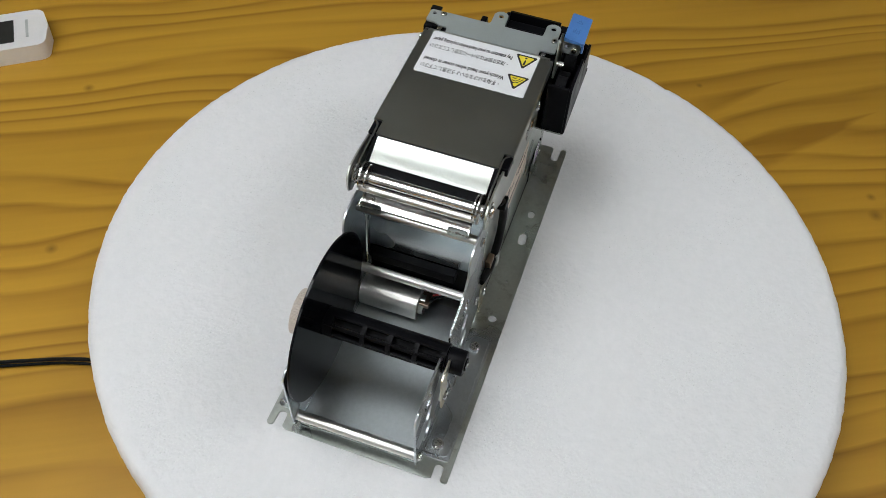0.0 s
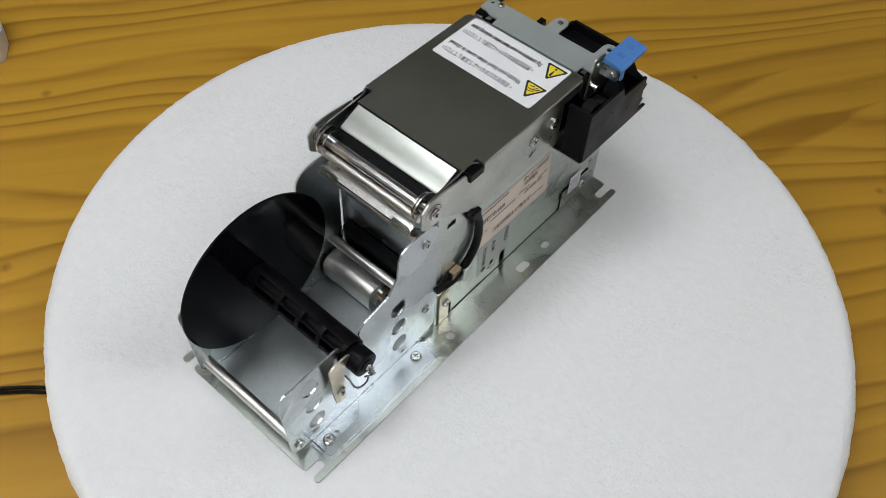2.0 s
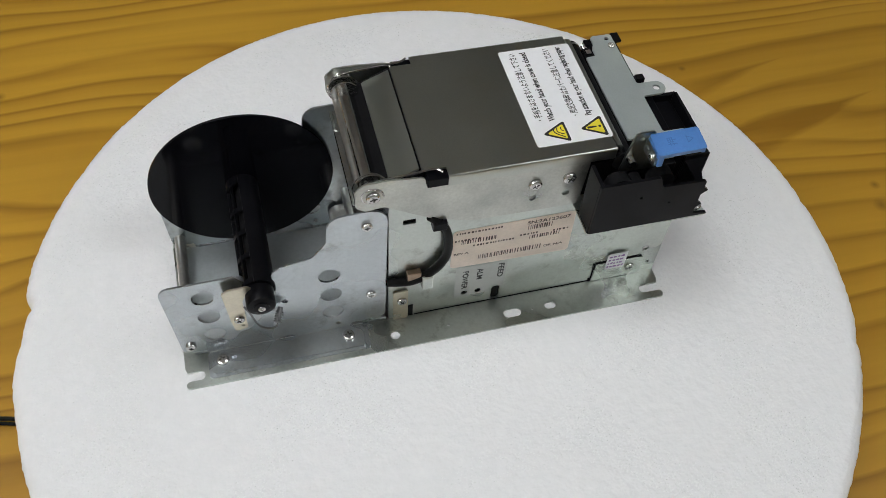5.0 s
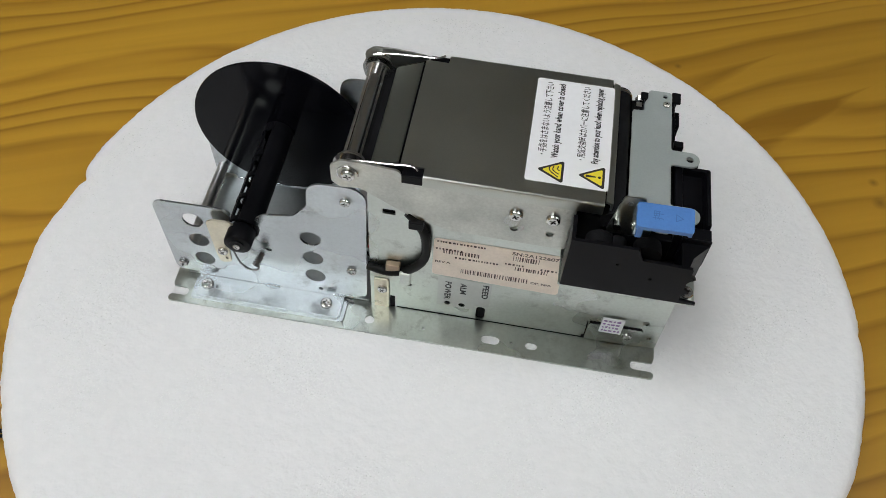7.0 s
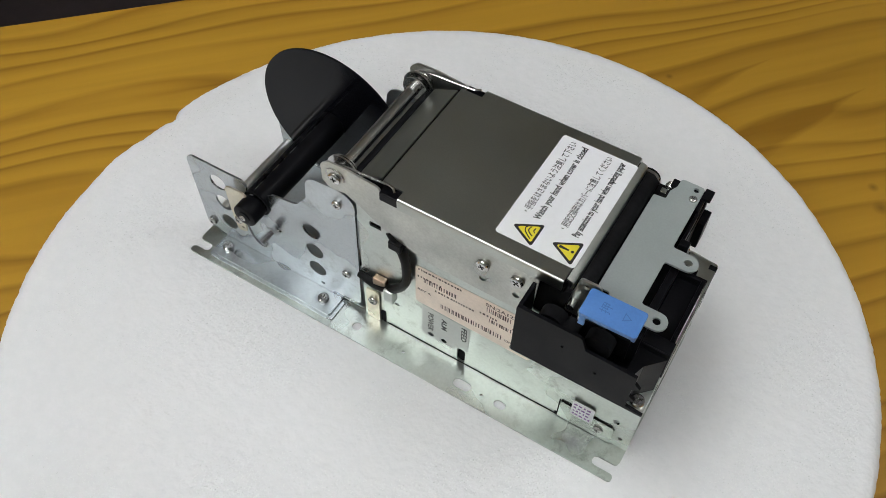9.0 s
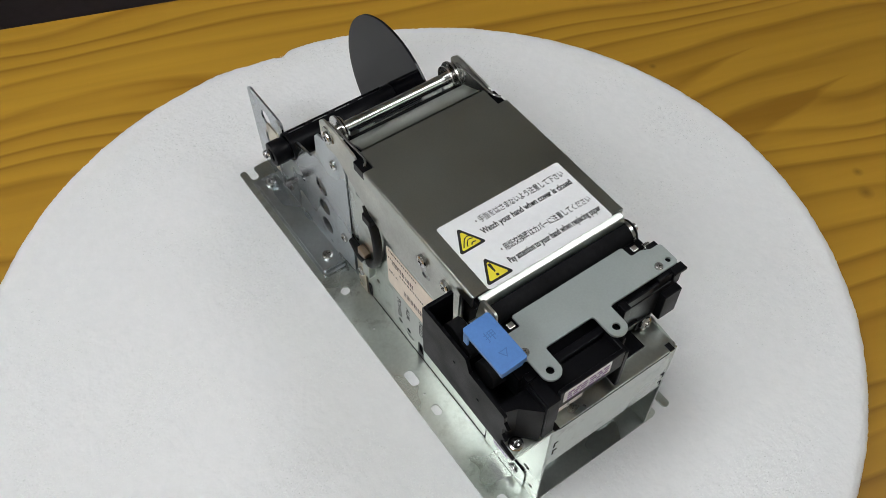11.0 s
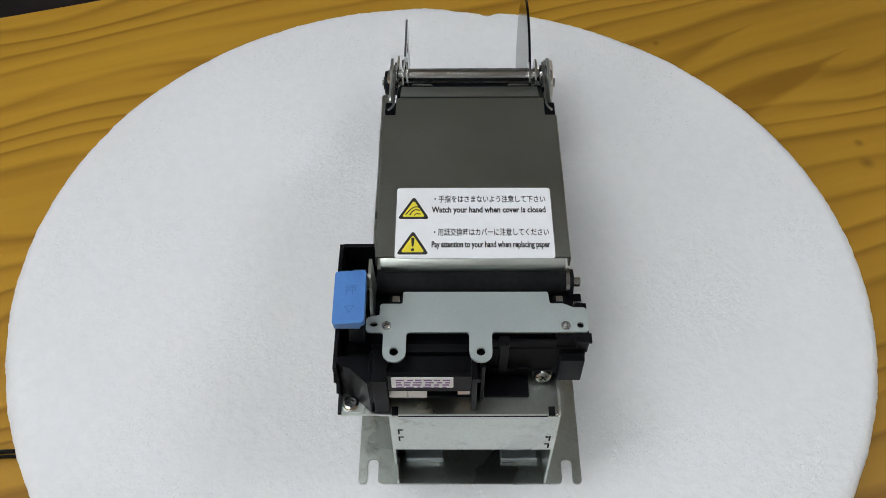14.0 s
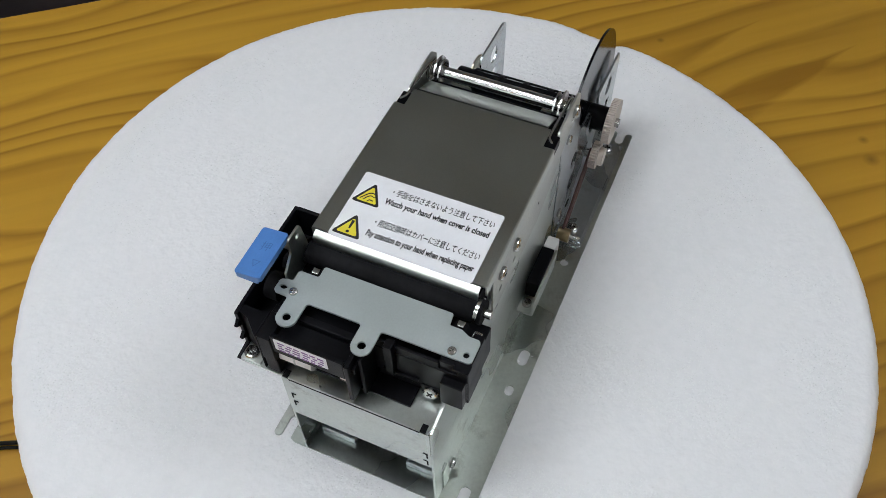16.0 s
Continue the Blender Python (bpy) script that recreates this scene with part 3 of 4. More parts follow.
# paper-roll holder: two shaped side plates
PLATE_XZ = [(-23.8, 74.7), (22.5, 75.5), (20.5, 66), (19.0, 57.5), (24, 50.0), (33, 50.0), (38.0, 58), (35.5, 71.5), (41, 76.5), (59.0, 80.0), (67.0, 91), (68.5, 110.5), (100.5, 112.5), (98.6, 6.5), (84.5, 5.5), (84.5, 2.6), (-7.5, 2.6), (-7.5, 7), (-20.8, 7.5)]
PLATE_R = [6, 4, 2, 5, 7, 7, 6, 6, 8, 12, 4, 9, 10, 12, 1, 0, 0, 2, 5]
PLATE_HOLES = [(-1.8, 61.3, 6.2), (-1.2, 42.6, 6.2), (-0.7, 24.2, 6.2), (67.1, 61.3, 6.2), (67.3, 42.7, 6.2), (67.5, 24.6, 6.2), (41.2, 44.6, 2.0), (70.0, 11.0, 1.4)]


def make_side_plate(y, out, label):
    """out: -1 for the near plate, 1 for the far one; its flange is bent outwards."""
    ol = arc_corners([(u, v - 1.3 if v > 9 else v) for u, v in PLATE_XZ], PLATE_R, 6)
    hs = [ring(a, b - 1.6, r) for a, b, r in PLATE_HOLES]
    p = part("side_plate", sheet(ol, hs, "xz", y, y - out * 1.2), BLUE_ZINC, printer, label, bevel=0.2)
    f0, f1 = (y + out * 15.0, y) if out < 0 else (y, y + out * 15.0)
    part("flange", sheet(arc_corners([(-6.5, f0), (84.5, f0), (84.5, f1), (-6.5, f1)], [2.5, 2.5, 0.3, 0.3] if out < 0 else [0.3, 0.3, 2.5, 2.5]), [slot(6.6, y + out * 7, 3, 4.2)], "xy", 2.6, 3.9), BLUE_ZINC, p, "bent flange screwed to the base plate", bevel=0.5)
    f2, f3 = (f0 - 1.6, f1) if out < 0 else (f0, f1 + 1.6)
    part("shim", sheet(arc_corners([(-8.5, f2), (87, f2), (87, f3), (-8.5, f3)], 2.0), [], "xy", BASE_Z, 2.5), BLUE_ZINC, p, "thin plate under the flange", bevel=0.45)
    for x in (0, 74.7):
        screw("m4", (x, y + out * 7.0, 3.9), (0, 0, 1), p, 20 + x)
    part("fold", bar((-6.0, y + (0.75 if out < 0 else -0.75), 3.4), (84.0, y + (0.75 if out < 0 else -0.75), 3.4), 1.15, seg=16), BLUE_ZINC, p, smooth=True)
    for x, z in ((-15.8, 14.2), (90.2, 34.9), (89.1, 99.0)):
        screw("m3", (x, y + (0 if out < 0 else 0.0), z), (0, out, 0), p, x)
    return p


near_plate = make_side_plate(7.0, -1, "blue-grey zinc side plate with round holes")
far_plate = make_side_plate(88.0, 1, "blue-grey zinc side plate behind the black disc")

for x, z, r in ((-15.8, 14.2, 3.4), (90.2, 34.9, 3.2), (89.1, 99.0, 3.0)):
    part("cross_rod", bar((x, 7.2, z), (x, 86.8, z), r, seg=24), SATIN, printer, "satin steel cross rod", smooth=True)

part("holder_floor", sheet(arc_corners([(-15.5, 8.2), (99.5, 8.2), (99.5, 86.7), (-15.5, 86.7)], 1.0), [], "xy", 2.2, 3.3), SATIN_ZINC, printer, "bluish zinc floor of the roll holder", bevel=0.2)

# roll disc and spindle
SPX, SPZ = 28.3, 60.5


def make_disc():
    bm = bmesh.new()
    sheet(ring(29.3, 62.3, 53.7, 96), [], "xz", 82.8, 84.3, bm)
    return part("roll_disc", bm, DISC, printer, "large glossy black paper-roll disc", bevel=0.3)


def arc_piece(r0, r1, a0, a1, y0, y1):
    """A stretch of a tube's wall about the spindle's axis, from angle a0 to a1."""
    k = max(2, int(abs(a1 - a0) / 8))
    turn_ = [radians(a0 + (a1 - a0) * i / k) for i in range(k + 1)]
    pts = [(SPX + r1 * math.cos(a), SPZ + r1 * math.sin(a)) for a in turn_]
    pts += [(SPX + r0 * math.cos(a), SPZ + r0 * math.sin(a)) for a in turn_[::-1]]
    return sheet([Vector(p) for p in pts], [], "xz", y0, y1)


def make_spindle():
    """A hollow tube, plain on one side and with rows of oblong windows on the other."""
    s = part("spindle", arc_piece(7.6, 9.2, -140, 100, 6, 82.7), BLACK, printer, "hollow black plastic roll spindle with oblong windows", smooth=True, bevel=0.2)
    part("core", bar((SPX, 4, SPZ), (SPX, 82.7, SPZ), 4.6, seg=16), DARK, s, smooth=True)
    for a in (136, 176, 213):
        part("rib", arc_piece(7.7, 9.2, a - 4, a + 4, 6, 82.7), BLACK, s, bevel=0.2)
    for y in (6, 22.6, 39.2, 55.8, 76.7):
        for a0, a1 in ((100.2, 131.8), (140.2, 171.8), (180.2, 208.8), (217.2, 219.8)):
            part("hoop", arc_piece(7.7, 9.2, a0, a1, y, y + (3.0 if y < 70 else 6.0)), BLACK, s)
    part("knob", bar((SPX, 5.5, SPZ), (SPX, -5.5, SPZ), 7.9, seg=28, bev=1.0), BLACK, s, "round black end knob", smooth=True)
    part("collar", bar((SPX, -5.5, SPZ), (SPX, -6.3, SPZ), 4.2, seg=20), BLACK, s)
    screw("small", (SPX, -6.3, SPZ), (0, -1, 0), s, 15)
    return s


make_disc()
make_spindle()


def make_latch():
    l = part("latch", sheet(arc_corners([(8.5, 66.5), (12, 69), (22.5, 69.5), (27, 64.5), (26.5, 62), (21.5, 63.5), (18.5, 57), (18.5, 30.5), (11.5, 28.5), (10, 40)], [2, 2, 3, 1, 1, 3, 4, 2, 2, 2]), [ring(16.0, 33.5, 1.0, 10)], "xz", 2.4, 3.6), WARM_ZINC, printer, "pale zinc spindle latch", bevel=0.2)
    screw("m3", (14.8, 2.4, 41.0), (0, -1, 0), l, 30)
    part("bushing", bar((14.8, 4.8, 41), (14.8, 3.6, 41), 4.2, seg=20), ZINC, l, smooth=True)
    tw = tube([(19, 2, 52), (21.5, 1.5, 44), (24, 1.2, 34), (28, 1.0, 28.5), (33, 1, 27.5), (35.2, 1.4, 31), (33, 1.8, 33)], 0.6, seg=6)
    part("spring_wire", tw, DARK_STEEL, l, "bent spring wire", smooth=True)
    st = part("stud", bar((38, 4.8, 41.5), (35, -3, 38), 1.5, seg=12), DARK_STEEL, printer, "threaded spring stud", smooth=True)
    for k in range(5):
        part("thread", bar((37.2 - k * 0.5, 2.6 - k * 1.2, 40.6 - k * 0.55), (37.0 - k * 0.5, 2.1 - k * 1.2, 40.4 - k * 0.55), 2.3, seg=12), DARK_STEEL, st)


make_latch()

# roll motor and far drive gears
def make_motor():
    bm = bmesh.new()
    prof = arc_corners([(78.5, 3.5), (100, 3.5), (100, 24.5), (78.5, 24.5)], [7, 7, 7, 7], 6)
    sheet(prof, [], "xz", 44, 85, bm)
    m = part("motor", bm, SATIN, printer, "small bright metal drive motor", smooth=True, bevel=0.5)
    part("end_cap", bar((89.3, 44, 14), (89.3, 40.5, 14), 7.5, seg=20), ZINC, m, smooth=True)
    part("terminal", box((84, 37, 17), (95, 43.8, 21), bev=0.5), COPPER, m)
    part("wire", tube([(92, 40, 19), (97, 32, 20), (103, 26, 16), (110, 20, 12)], 0.8), RED, m, "dark red wire", smooth=True)
    part("wire", tube([(86, 40, 19), (93, 31, 23), (101, 24, 19), (110, 17, 14)], 0.8), CABLE, m, "black wire", smooth=True)


make_motor()


def make_gear(x, z, r, y0, y1, teeth, deep, label):
    ol = []
    for k in range(teeth):
        for d, q in ((0.0, r - deep), (0.28, r - deep), (0.42, r), (0.78, r), (0.92, r - deep)):
            a = 2 * math.pi * (k + d) / teeth
            ol.append(Vector((x + q * math.cos(a), z + q * math.sin(a))))
    g = part("gear", sheet(ol, [ring(x, z, 3.0, 12)], "xz", y0, y1), GEAR, printer, label)
    part("axle", bar((x, 88.5, z), (x, y1 + 2.5, z), 2.9, seg=14), CHROME, g, smooth=True)
    return g


make_gear(SPX, SPZ, 14.5, 97.3, 102.0, 56, 0.6, "milky plastic roll gear")
idler = make_gear(40.5, 40, 9.0, 93, 97.5, 30, 0.7, "milky plastic idler gear")
part("boss", bar((40.5, 97.6, 40), (40.5, 101.0, 40), 6.0, seg=20), GEAR, idler, smooth=True)
pulley = part("motor_pulley", bar((89.3, 89.5, 14), (89.3, 97.5, 14), 4.6, seg=20, bev=0.5), BRASS, printer, "small brass motor pulley", smooth=True)
part("shaft", bar((89.3, 88.0, 14), (89.3, 104.0, 14), 1.5, seg=12), CHROME, pulley, "bright motor shaft", smooth=True)
for dz in (-4.2, 4.2):
    bb = bar((89.3 - dz * 0.25, 92.2, 14 + dz * 0.9), (42.0 - dz * 0.3, 92.2, 40 + dz * 1.2), 1.0, seg=10)
    part("belt_run", bb, BELT, pulley, "brown rubber drive belt", smooth=True)
part("spindle_hub", bar((SPX, 84.4, SPZ), (SPX, 97.2, SPZ), 8.0, seg=24), BLACK, printer, "black hub behind the disc", smooth=True)

# main frame
def make_frame():
    ol = arc_corners([(101, 1.4), (276, 1.4), (276, 86), (262, 88), (206, 92), (206, 118), (101, 118)], [0.5, 0.5, 1, 2, 2, 2, 6])
    hs = [ring(265.5, 26.9, 2.2, 14), arc_corners([(165.8, 2.2), (171.2, 2.2), (171.2, 16), (165.8, 16)], 2.4), ring(147.9, 15.3, 2.0, 14), ring(156.7, 15.2, 2.0, 14), ring(270.5, 11.5, 1.4, 10),
          arc_corners([(100.9 + 8, 93), (116, 93), (116, 97), (108.9, 97)], 0.3), arc_corners([(124, 98), (133, 92), (136, 95), (127, 101)], 0.5), ring(124.5, 28, 1.6, 10)]
    near = part("frame_wall", sheet(ol, hs, "xz", 8.0, 9.2), ZINC, printer, "worn galvanised frame side wall", bevel=0.2)
    far = part("frame_wall", sheet(ol, hs[:1], "xz", 86.6, 87.8), ZINC, printer, "galvanised frame side wall", bevel=0.2)
    part("rear_panel", sheet(arc_corners([(9.2, 47.5), (86.6, 47.5), (86.6, 85), (9.2, 85)], 0.8), [], "yz", 275.0, 276.4), ZINC, printer, "plain galvanised rear panel", bevel=0.25)
    part("front_wall", sheet(arc_corners([(9.3, 44), (86.5, 44), (86.5, 116), (9.3, 116)], 0.8), [], "yz", 104, 105.2), BLUE_ZINC, printer, "inner front wall of the frame", bevel=0.2)
    # near-black block fills the unseen inside in place of its shade
    part("housing", box((108, 10, 1.6), (205, 86, 46)), DARK, printer, "near-black block filling the unseen lower inside")
    # added plate hides the dark block and keeps the rear opening lighter
    part("added_inner_wall", box((205.5, 9.4, 1.6), (206.7, 86.4, 86)), ZINC, printer, "galvanised plate added over the dark block's rear")
    for ya, yb in ((12, 33), (64, 84)):
        part("rubber_foot", box((252, ya, 1.4), (264, yb, 6), bev=0.8), SATIN_ZINC, printer, "pale zinc foot block")
    # upper near-black block, likewise standing for the dark inside
    part("inside_fill_top", box((108, 10, 47), (224, 86, 116)), DARK, printer, "near-black block filling the unseen upper inside")
    part("sensor_bar", box((97, 24, 36), (103.5, 84, 43.5), bev=0.6), BLACK, printer, "black paper sensor bar")
    part("sensor_tab", box((95.8, 82, 33), (96.8, 84, 41), bev=0.3), CHROME, printer, "bright sensor tab")
    # bent seam line along the near wall foot and the drawn tab
    # dark strips laid on for the shade in the foot and tab gaps
    part("foot_gap_shade", box((117, 7.72, 1.32), (231, 7.98, 2.1)), DARK, near, "dark strip for the shaded gap along the wall's foot")
    part("foot_slot_shade", box((113.0, 7.6, 1.32), (116.0, 7.98, 13)), DARK, near, "dark block for a shaded relief slot")
    part("foot_slot_shade", box((231.0, 7.6, 1.32), (233.0, 7.98, 4.5)), DARK, near, "dark block for a shaded relief slot")
    part("tab", sheet(arc_corners([(233, 2), (266, 2), (266, 19.5), (233.5, 19.5)], [1, 1, 3, 1.5]), [ring(257.5, 11.5, 2.0, 12)], "xz", 7.0, 7.9), ZINC, near, "raised tab", bevel=0.2)
    part("tab_gap_shade", box((232.3, 7.2, 2), (232.9, 7.98, 19.4)), DARK, near, "dark strip for the shaded gap beside the tab")
    part("tab_gap_shade", box((233.4, 7.2, 19.6), (264.5, 7.98, 20.0)), DARK, near, "dark strip for the shaded gap over the tab")
    screw("m3", (257.5, 7.4, 11.0), (0, -1, 0), near, 10)
    st = part("sticker", sheet([(239.9, 13), (253, 13), (253, 29), (239.9, 29)], [], "xz", 6.5, 6.7), PAPER, near, "small white sticker with purple print")
    rnd = random.Random(8)
    for r in range(4):
        u = 241.0
        while u < 251:
            w = rnd.uniform(0.8, 2.2)
            v = 15.0 + r * 3.4
            part("print_bar", sheet([Vector(p) for p in ((u, v), (u + w, v), (u + w, v + rnd.uniform(0.9, 2.0)), (u, v + 1.2))], [], "xz", 6.3, 6.45), PURPLE_INK, near)
            u += w + rnd.uniform(0.5, 1.2)
    # small screw bracket at the frame's front foot
    part("foot_bracket", sheet(arc_corners([(103.5, 1.6), (112.5, 1.6), (112.5, 31), (103.5, 31)], 1.0), [], "xz", 6.4, 7.6), WARM_ZINC, near, "small zinc foot bracket", bevel=0.2)
    screw("m3", (108.6, 6.4, 22.0), (0, -1, 0), near, 40)
    return near, far


near_wall, far_wall = make_frame()

# far-side connector bracket and foot screws
br = part("far_bracket", sheet(arc_corners([(118, 23), (160, 23), (160, 36), (118, 36)], 1.0), [], "xz", 96.5, 97.7), ZINC, far_wall, "small zinc connector bracket", bevel=0.2)
part("far_bracket_arm", sheet(arc_corners([(118, 87.9), (160, 87.9), (160, 97.6), (118, 97.6)], 0.8), [], "xy", 23, 24.2), ZINC, far_wall, bevel=0.2)
part("plug", box((110.5, 89.0, 25.5), (119.3, 96.2, 37.0), bev=0.6), WHITE_PLASTIC, far_wall, "white wire plug")
part("connector", box((120, 88.5, 24.3), (148, 96.3, 38), bev=0.6), BLACK, far_wall, "black plug connector")
screw("m3", (153.5, 92.0, 24.2), (0, 0, 1), far_wall, 20)
screw("m3", (255.5, 87.8, 9.5), (0, 1, 0), far_wall, 35)
part("far_tab", sheet(arc_corners([(262, 2), (268, 2), (268, 24), (262, 24)], 1.0), [], "xz", 87.9, 88.8), ZINC, far_wall, bevel=0.2)

# shelf under the head block
part("head_shelf", sheet(arc_corners([(206, -14.8), (276.5, -15.2), (276.5, 9.2), (276.4, 86.6), (206, 86.6)], [1, 1.5, 0.5, 1, 1]), [], "xy", 86.0, 87.2), ZINC, printer, "galvanised shelf under the print head", bevel=0.25)

rear_panel = bpy.data.objects["rear_panel"]
# dark bars put on the panel for the shade in its slots
for y, z in ((11.5, 70), (11.5, 62), (82.5, 62), (82.5, 54)):
    part("slot", box((276.2, y, z), (276.6, y + 2.6, z + 0.9)), DARK, rear_panel, "thin dark bar for a shaded slot")
    part("slot", box((276.2, y if y < 50 else y + 1.8, z - 4), (276.6, y + 0.8 if y < 50 else y + 2.6, z + 0.9)), DARK, rear_panel)
# shadow line under the shelf, drawn as a dark strip
part("seam", box((276.42, 12.6, 84.9), (276.62, 81.8, 85.7)), DARK, rear_panel, "thin dark strip for the shadow line under the shelf")
# dark patches stand for the shade in the bend reliefs
for y in (9.5, 82.0):
    part("notch", box((272.5, y, 86.6), (276.7, y + 3.0, 87.5)), DARK, rear_panel, "dark patch for a shaded bend relief notch")

# cover
COVER_SIDE = [(83.2, 118), (88, 114), (98, 115.5), (124, 99), (146, 91.5), (207, 90.5), (209, 131), (131.5, 131.5), (131, 126.5), (119.5, 126.5), (119, 133), (100, 134.8), (88, 134.5), (83, 130)]
COVER_SIDE_R = [4, 4, 8, 10, 6, 2, 2, 1, 1, 1, 3, 8, 5, 4]


def make_cover():
    # flat top sheet, notched at its front corners, and its rolled side edges
    flat = [(118.2, 8.5), (130.6, 8.5), (130.6, 3.2), (220.6, 3.2), (220.6, 90.8), (130.6, 90.8), (130.6, 85.5), (118.2, 85.5)]
    top = part("cover_top", sheet([Vector(p) for p in flat], [], "xy", 133.0, 134.2), COVER, printer, "satin grey steel paper cover")
    roll = [(2.2, 127), (2.2, 133.2), (2.32, 133.65), (2.7, 134.07), (3.2, 134.2), (3.2, 133.0), (3.1, 127)]
    for far in (False, True):
        bm = bmesh.new()
        sheet([Vector((94.0 - u if far else u, v)) for u, v in roll], [], "yz", 130.6, 220.6, bm)
        part("rolled_edge", bm, COVER, top, smooth=True)
    # rear lip
    bm = bmesh.new()
    lip = [(221.3, 134.0), (224.1, 133.2), (224.7, 132.7), (225.0, 131.8), (225.0, 127.5), (224.0, 127.5), (223.8, 131.9), (221.3, 132.7)]
    sheet([Vector(p) for p in lip], [], "xz", 5.0, 89.0, bm)
    part("rear_lip", bm, COVER, top, "sloping rear lip behind a dark groove", smooth=True)
    # near-black filler puts the shade into the groove
    part("rear_groove_fill", box((220.65, 5.0, 131.0), (221.25, 89.0, 133.0)), DARK, top)
    # tilted front flap
    bm = bmesh.new()
    flap = [(117.0, 134.0), (103.0, 127.8), (102.0, 126.6), (102.6, 126.0), (103.6, 126.8), (117.0, 132.8)]
    sheet([Vector(p) for p in flap], [], "xz", 10.5, 83.5, bm)
    part("flap", bm, COVER, top, "sloping front flap of the cover", smooth=True)
    # near-black solid fills the well round the flap in place of shade
    gk = bmesh.new()
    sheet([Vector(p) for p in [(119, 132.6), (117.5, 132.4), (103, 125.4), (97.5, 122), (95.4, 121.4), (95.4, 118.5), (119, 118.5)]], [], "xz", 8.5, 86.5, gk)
    part("flap_well_fill", gk, DARK, top, "near-black filler for the shaded well round the flap")
    for y, lab in ((4.6, "galvanised cover side arm"), (89.2, "galvanised cover side arm")):
        arm = part("cover_arm", sheet(arc_corners(COVER_SIDE, COVER_SIDE_R), [ring(179.2, 101.8, 2.0, 12), ring(198, 101.8, 2.0, 12)], "xz", y, y + 1.1), ARM, printer, lab, bevel=0.2)
        side = -1 if y < 50 else 1
        yy = y if side < 0 else y + 1.1
        screw("m4", (179.0, yy, 114.0), (0, side, 0), arm, 25)
        screw("m4", (198.0, yy, 114.8), (0, side, 0), arm, 60)
        screw("m4", (92.2, yy, 125.0), (0, side, 0), arm, 10)
        # black buffer in the notch
        b0, b1 = (2.8, 10.0) if side < 0 else (84.0, 91.2)
        part("buffer", box((119.8, b0, 126.6), (131.0, b1, 132.6), bev=0.5), BLACK, arm, "small black plastic buffer")
        yc = 10.6 if side < 0 else 82.6
        part("washer", bar((92, yc, 125.2), (92, yc + 1.0, 125.2), 9.0, seg=28), CHROME, arm, "bright steel washer", smooth=True)
        part("washer", bar((92, yc - side * 2.8 - 0.4, 125.2), (92, yc - side * 2.8 + 0.4, 125.2), 7.6, seg=28), CHROME, arm, smooth=True)
        coil = []
        for k in range(30):
            a = k * math.pi / 5
            coil.append((92 + 5.6 * math.cos(a), (4.0 if side < 0 else 85.6) + k * 0.16, 125.2 + 5.6 * math.sin(a)))
        part("coil_spring", tube(coil, 0.55, seg=6), CHROME, arm, "coiled torsion spring", smooth=True)
        ym = 7.2 if side < 0 else 86.8
        part("spring_leg", tube([(88, ym, 131), (98, ym, 133.5), (112, ym, 134.5), (124, ym, 135.4), (128, ym + side * 2.5, 135.2)], 0.65, seg=6), CHROME, arm, "spring wire leg", smooth=True)
    return top


cover_top = make_cover()
part("pivot_rod", bar((91.5, 6, 125.2), (91.5, 88, 125.2), 3.4, seg=24), CHROME, printer, "polished steel pivot rod", smooth=True)
part("pivot_rod", bar((87.6, 10, 119.6), (87.6, 85, 119.6), 2.4, seg=24), SATIN, printer, "satin steel guide rod", smooth=True)
bm = bmesh.new()
sheet([Vector(p) for p in [(83.2, 107.6), (84.0, 107.4), (98.5, 113.8), (98.5, 114.9), (83.6, 108.6)]], [], "xz", 14, 83, bm)
guide = part("paper_guide", bm, CHROME, printer, "bright bent paper guide", smooth=True)
for ya, yb in ((14.5, 27), (69, 82.5)):
    tb = bmesh.new()
    sheet(arc_corners([(ya, 104), (yb, 104), (yb, 111.5), (ya, 111.5)], 2.0), [ring((ya + yb) / 2, 108, 1.5, 12)], "yz", 83.4, 84.3, tb)
    part("guide_tab", tb, ZINC, guide, "small drilled tab")

# print head end
part("platen_roller", bar((226.5, 3, 122.3), (226.5, 93, 122.3), 6.0, seg=24), DARK, printer, "black rubber platen roller", smooth=True)
HEAD_PLATE = [(233.4, 15.2), (233.4, 81.0), (239.7, 81.6), (239.7, 87.5), (241.8, 92), (241.8, 98), (254.6, 98), (254.6, 55.0), (269.6, 55.0), (269.6, 45.0), (254.6, 45.0), (254.6, 17.2), (269.6, 17.2), (269.6, 7.0), (254.6, 7.0), (254.6, -0.9), (247, -0.9), (245.8, 5), (239.8, 5), (239.8, 15.2)]
HEAD_R = [1, 1, 1, 2, 2, 2, 2, 1.5, 5.0, 5.0, 1.5, 1.5, 5.0, 5.0, 1.5, 2, 2, 1, 1.5, 1]
head_plate = part("head_plate", sheet(arc_corners(HEAD_PLATE, HEAD_R), [ring(264.5, 12, 2.0, 14), ring(264.5, 50, 2.0, 14), ring(251.0, 94.5, 1.5, 12), slot(250.6, 2.6, 2.6, 4.2)], "xy", 123.4, 124.6), PLATE, printer, "pale grey pressed head plate with two lugs", bevel=0.2)
screw("small", (251.6, 8.3, 124.6), (0, 0, 1), head_plate, 20)
screw("small", (251.6, 87.9, 124.6), (0, 0, 1), head_plate, 50)


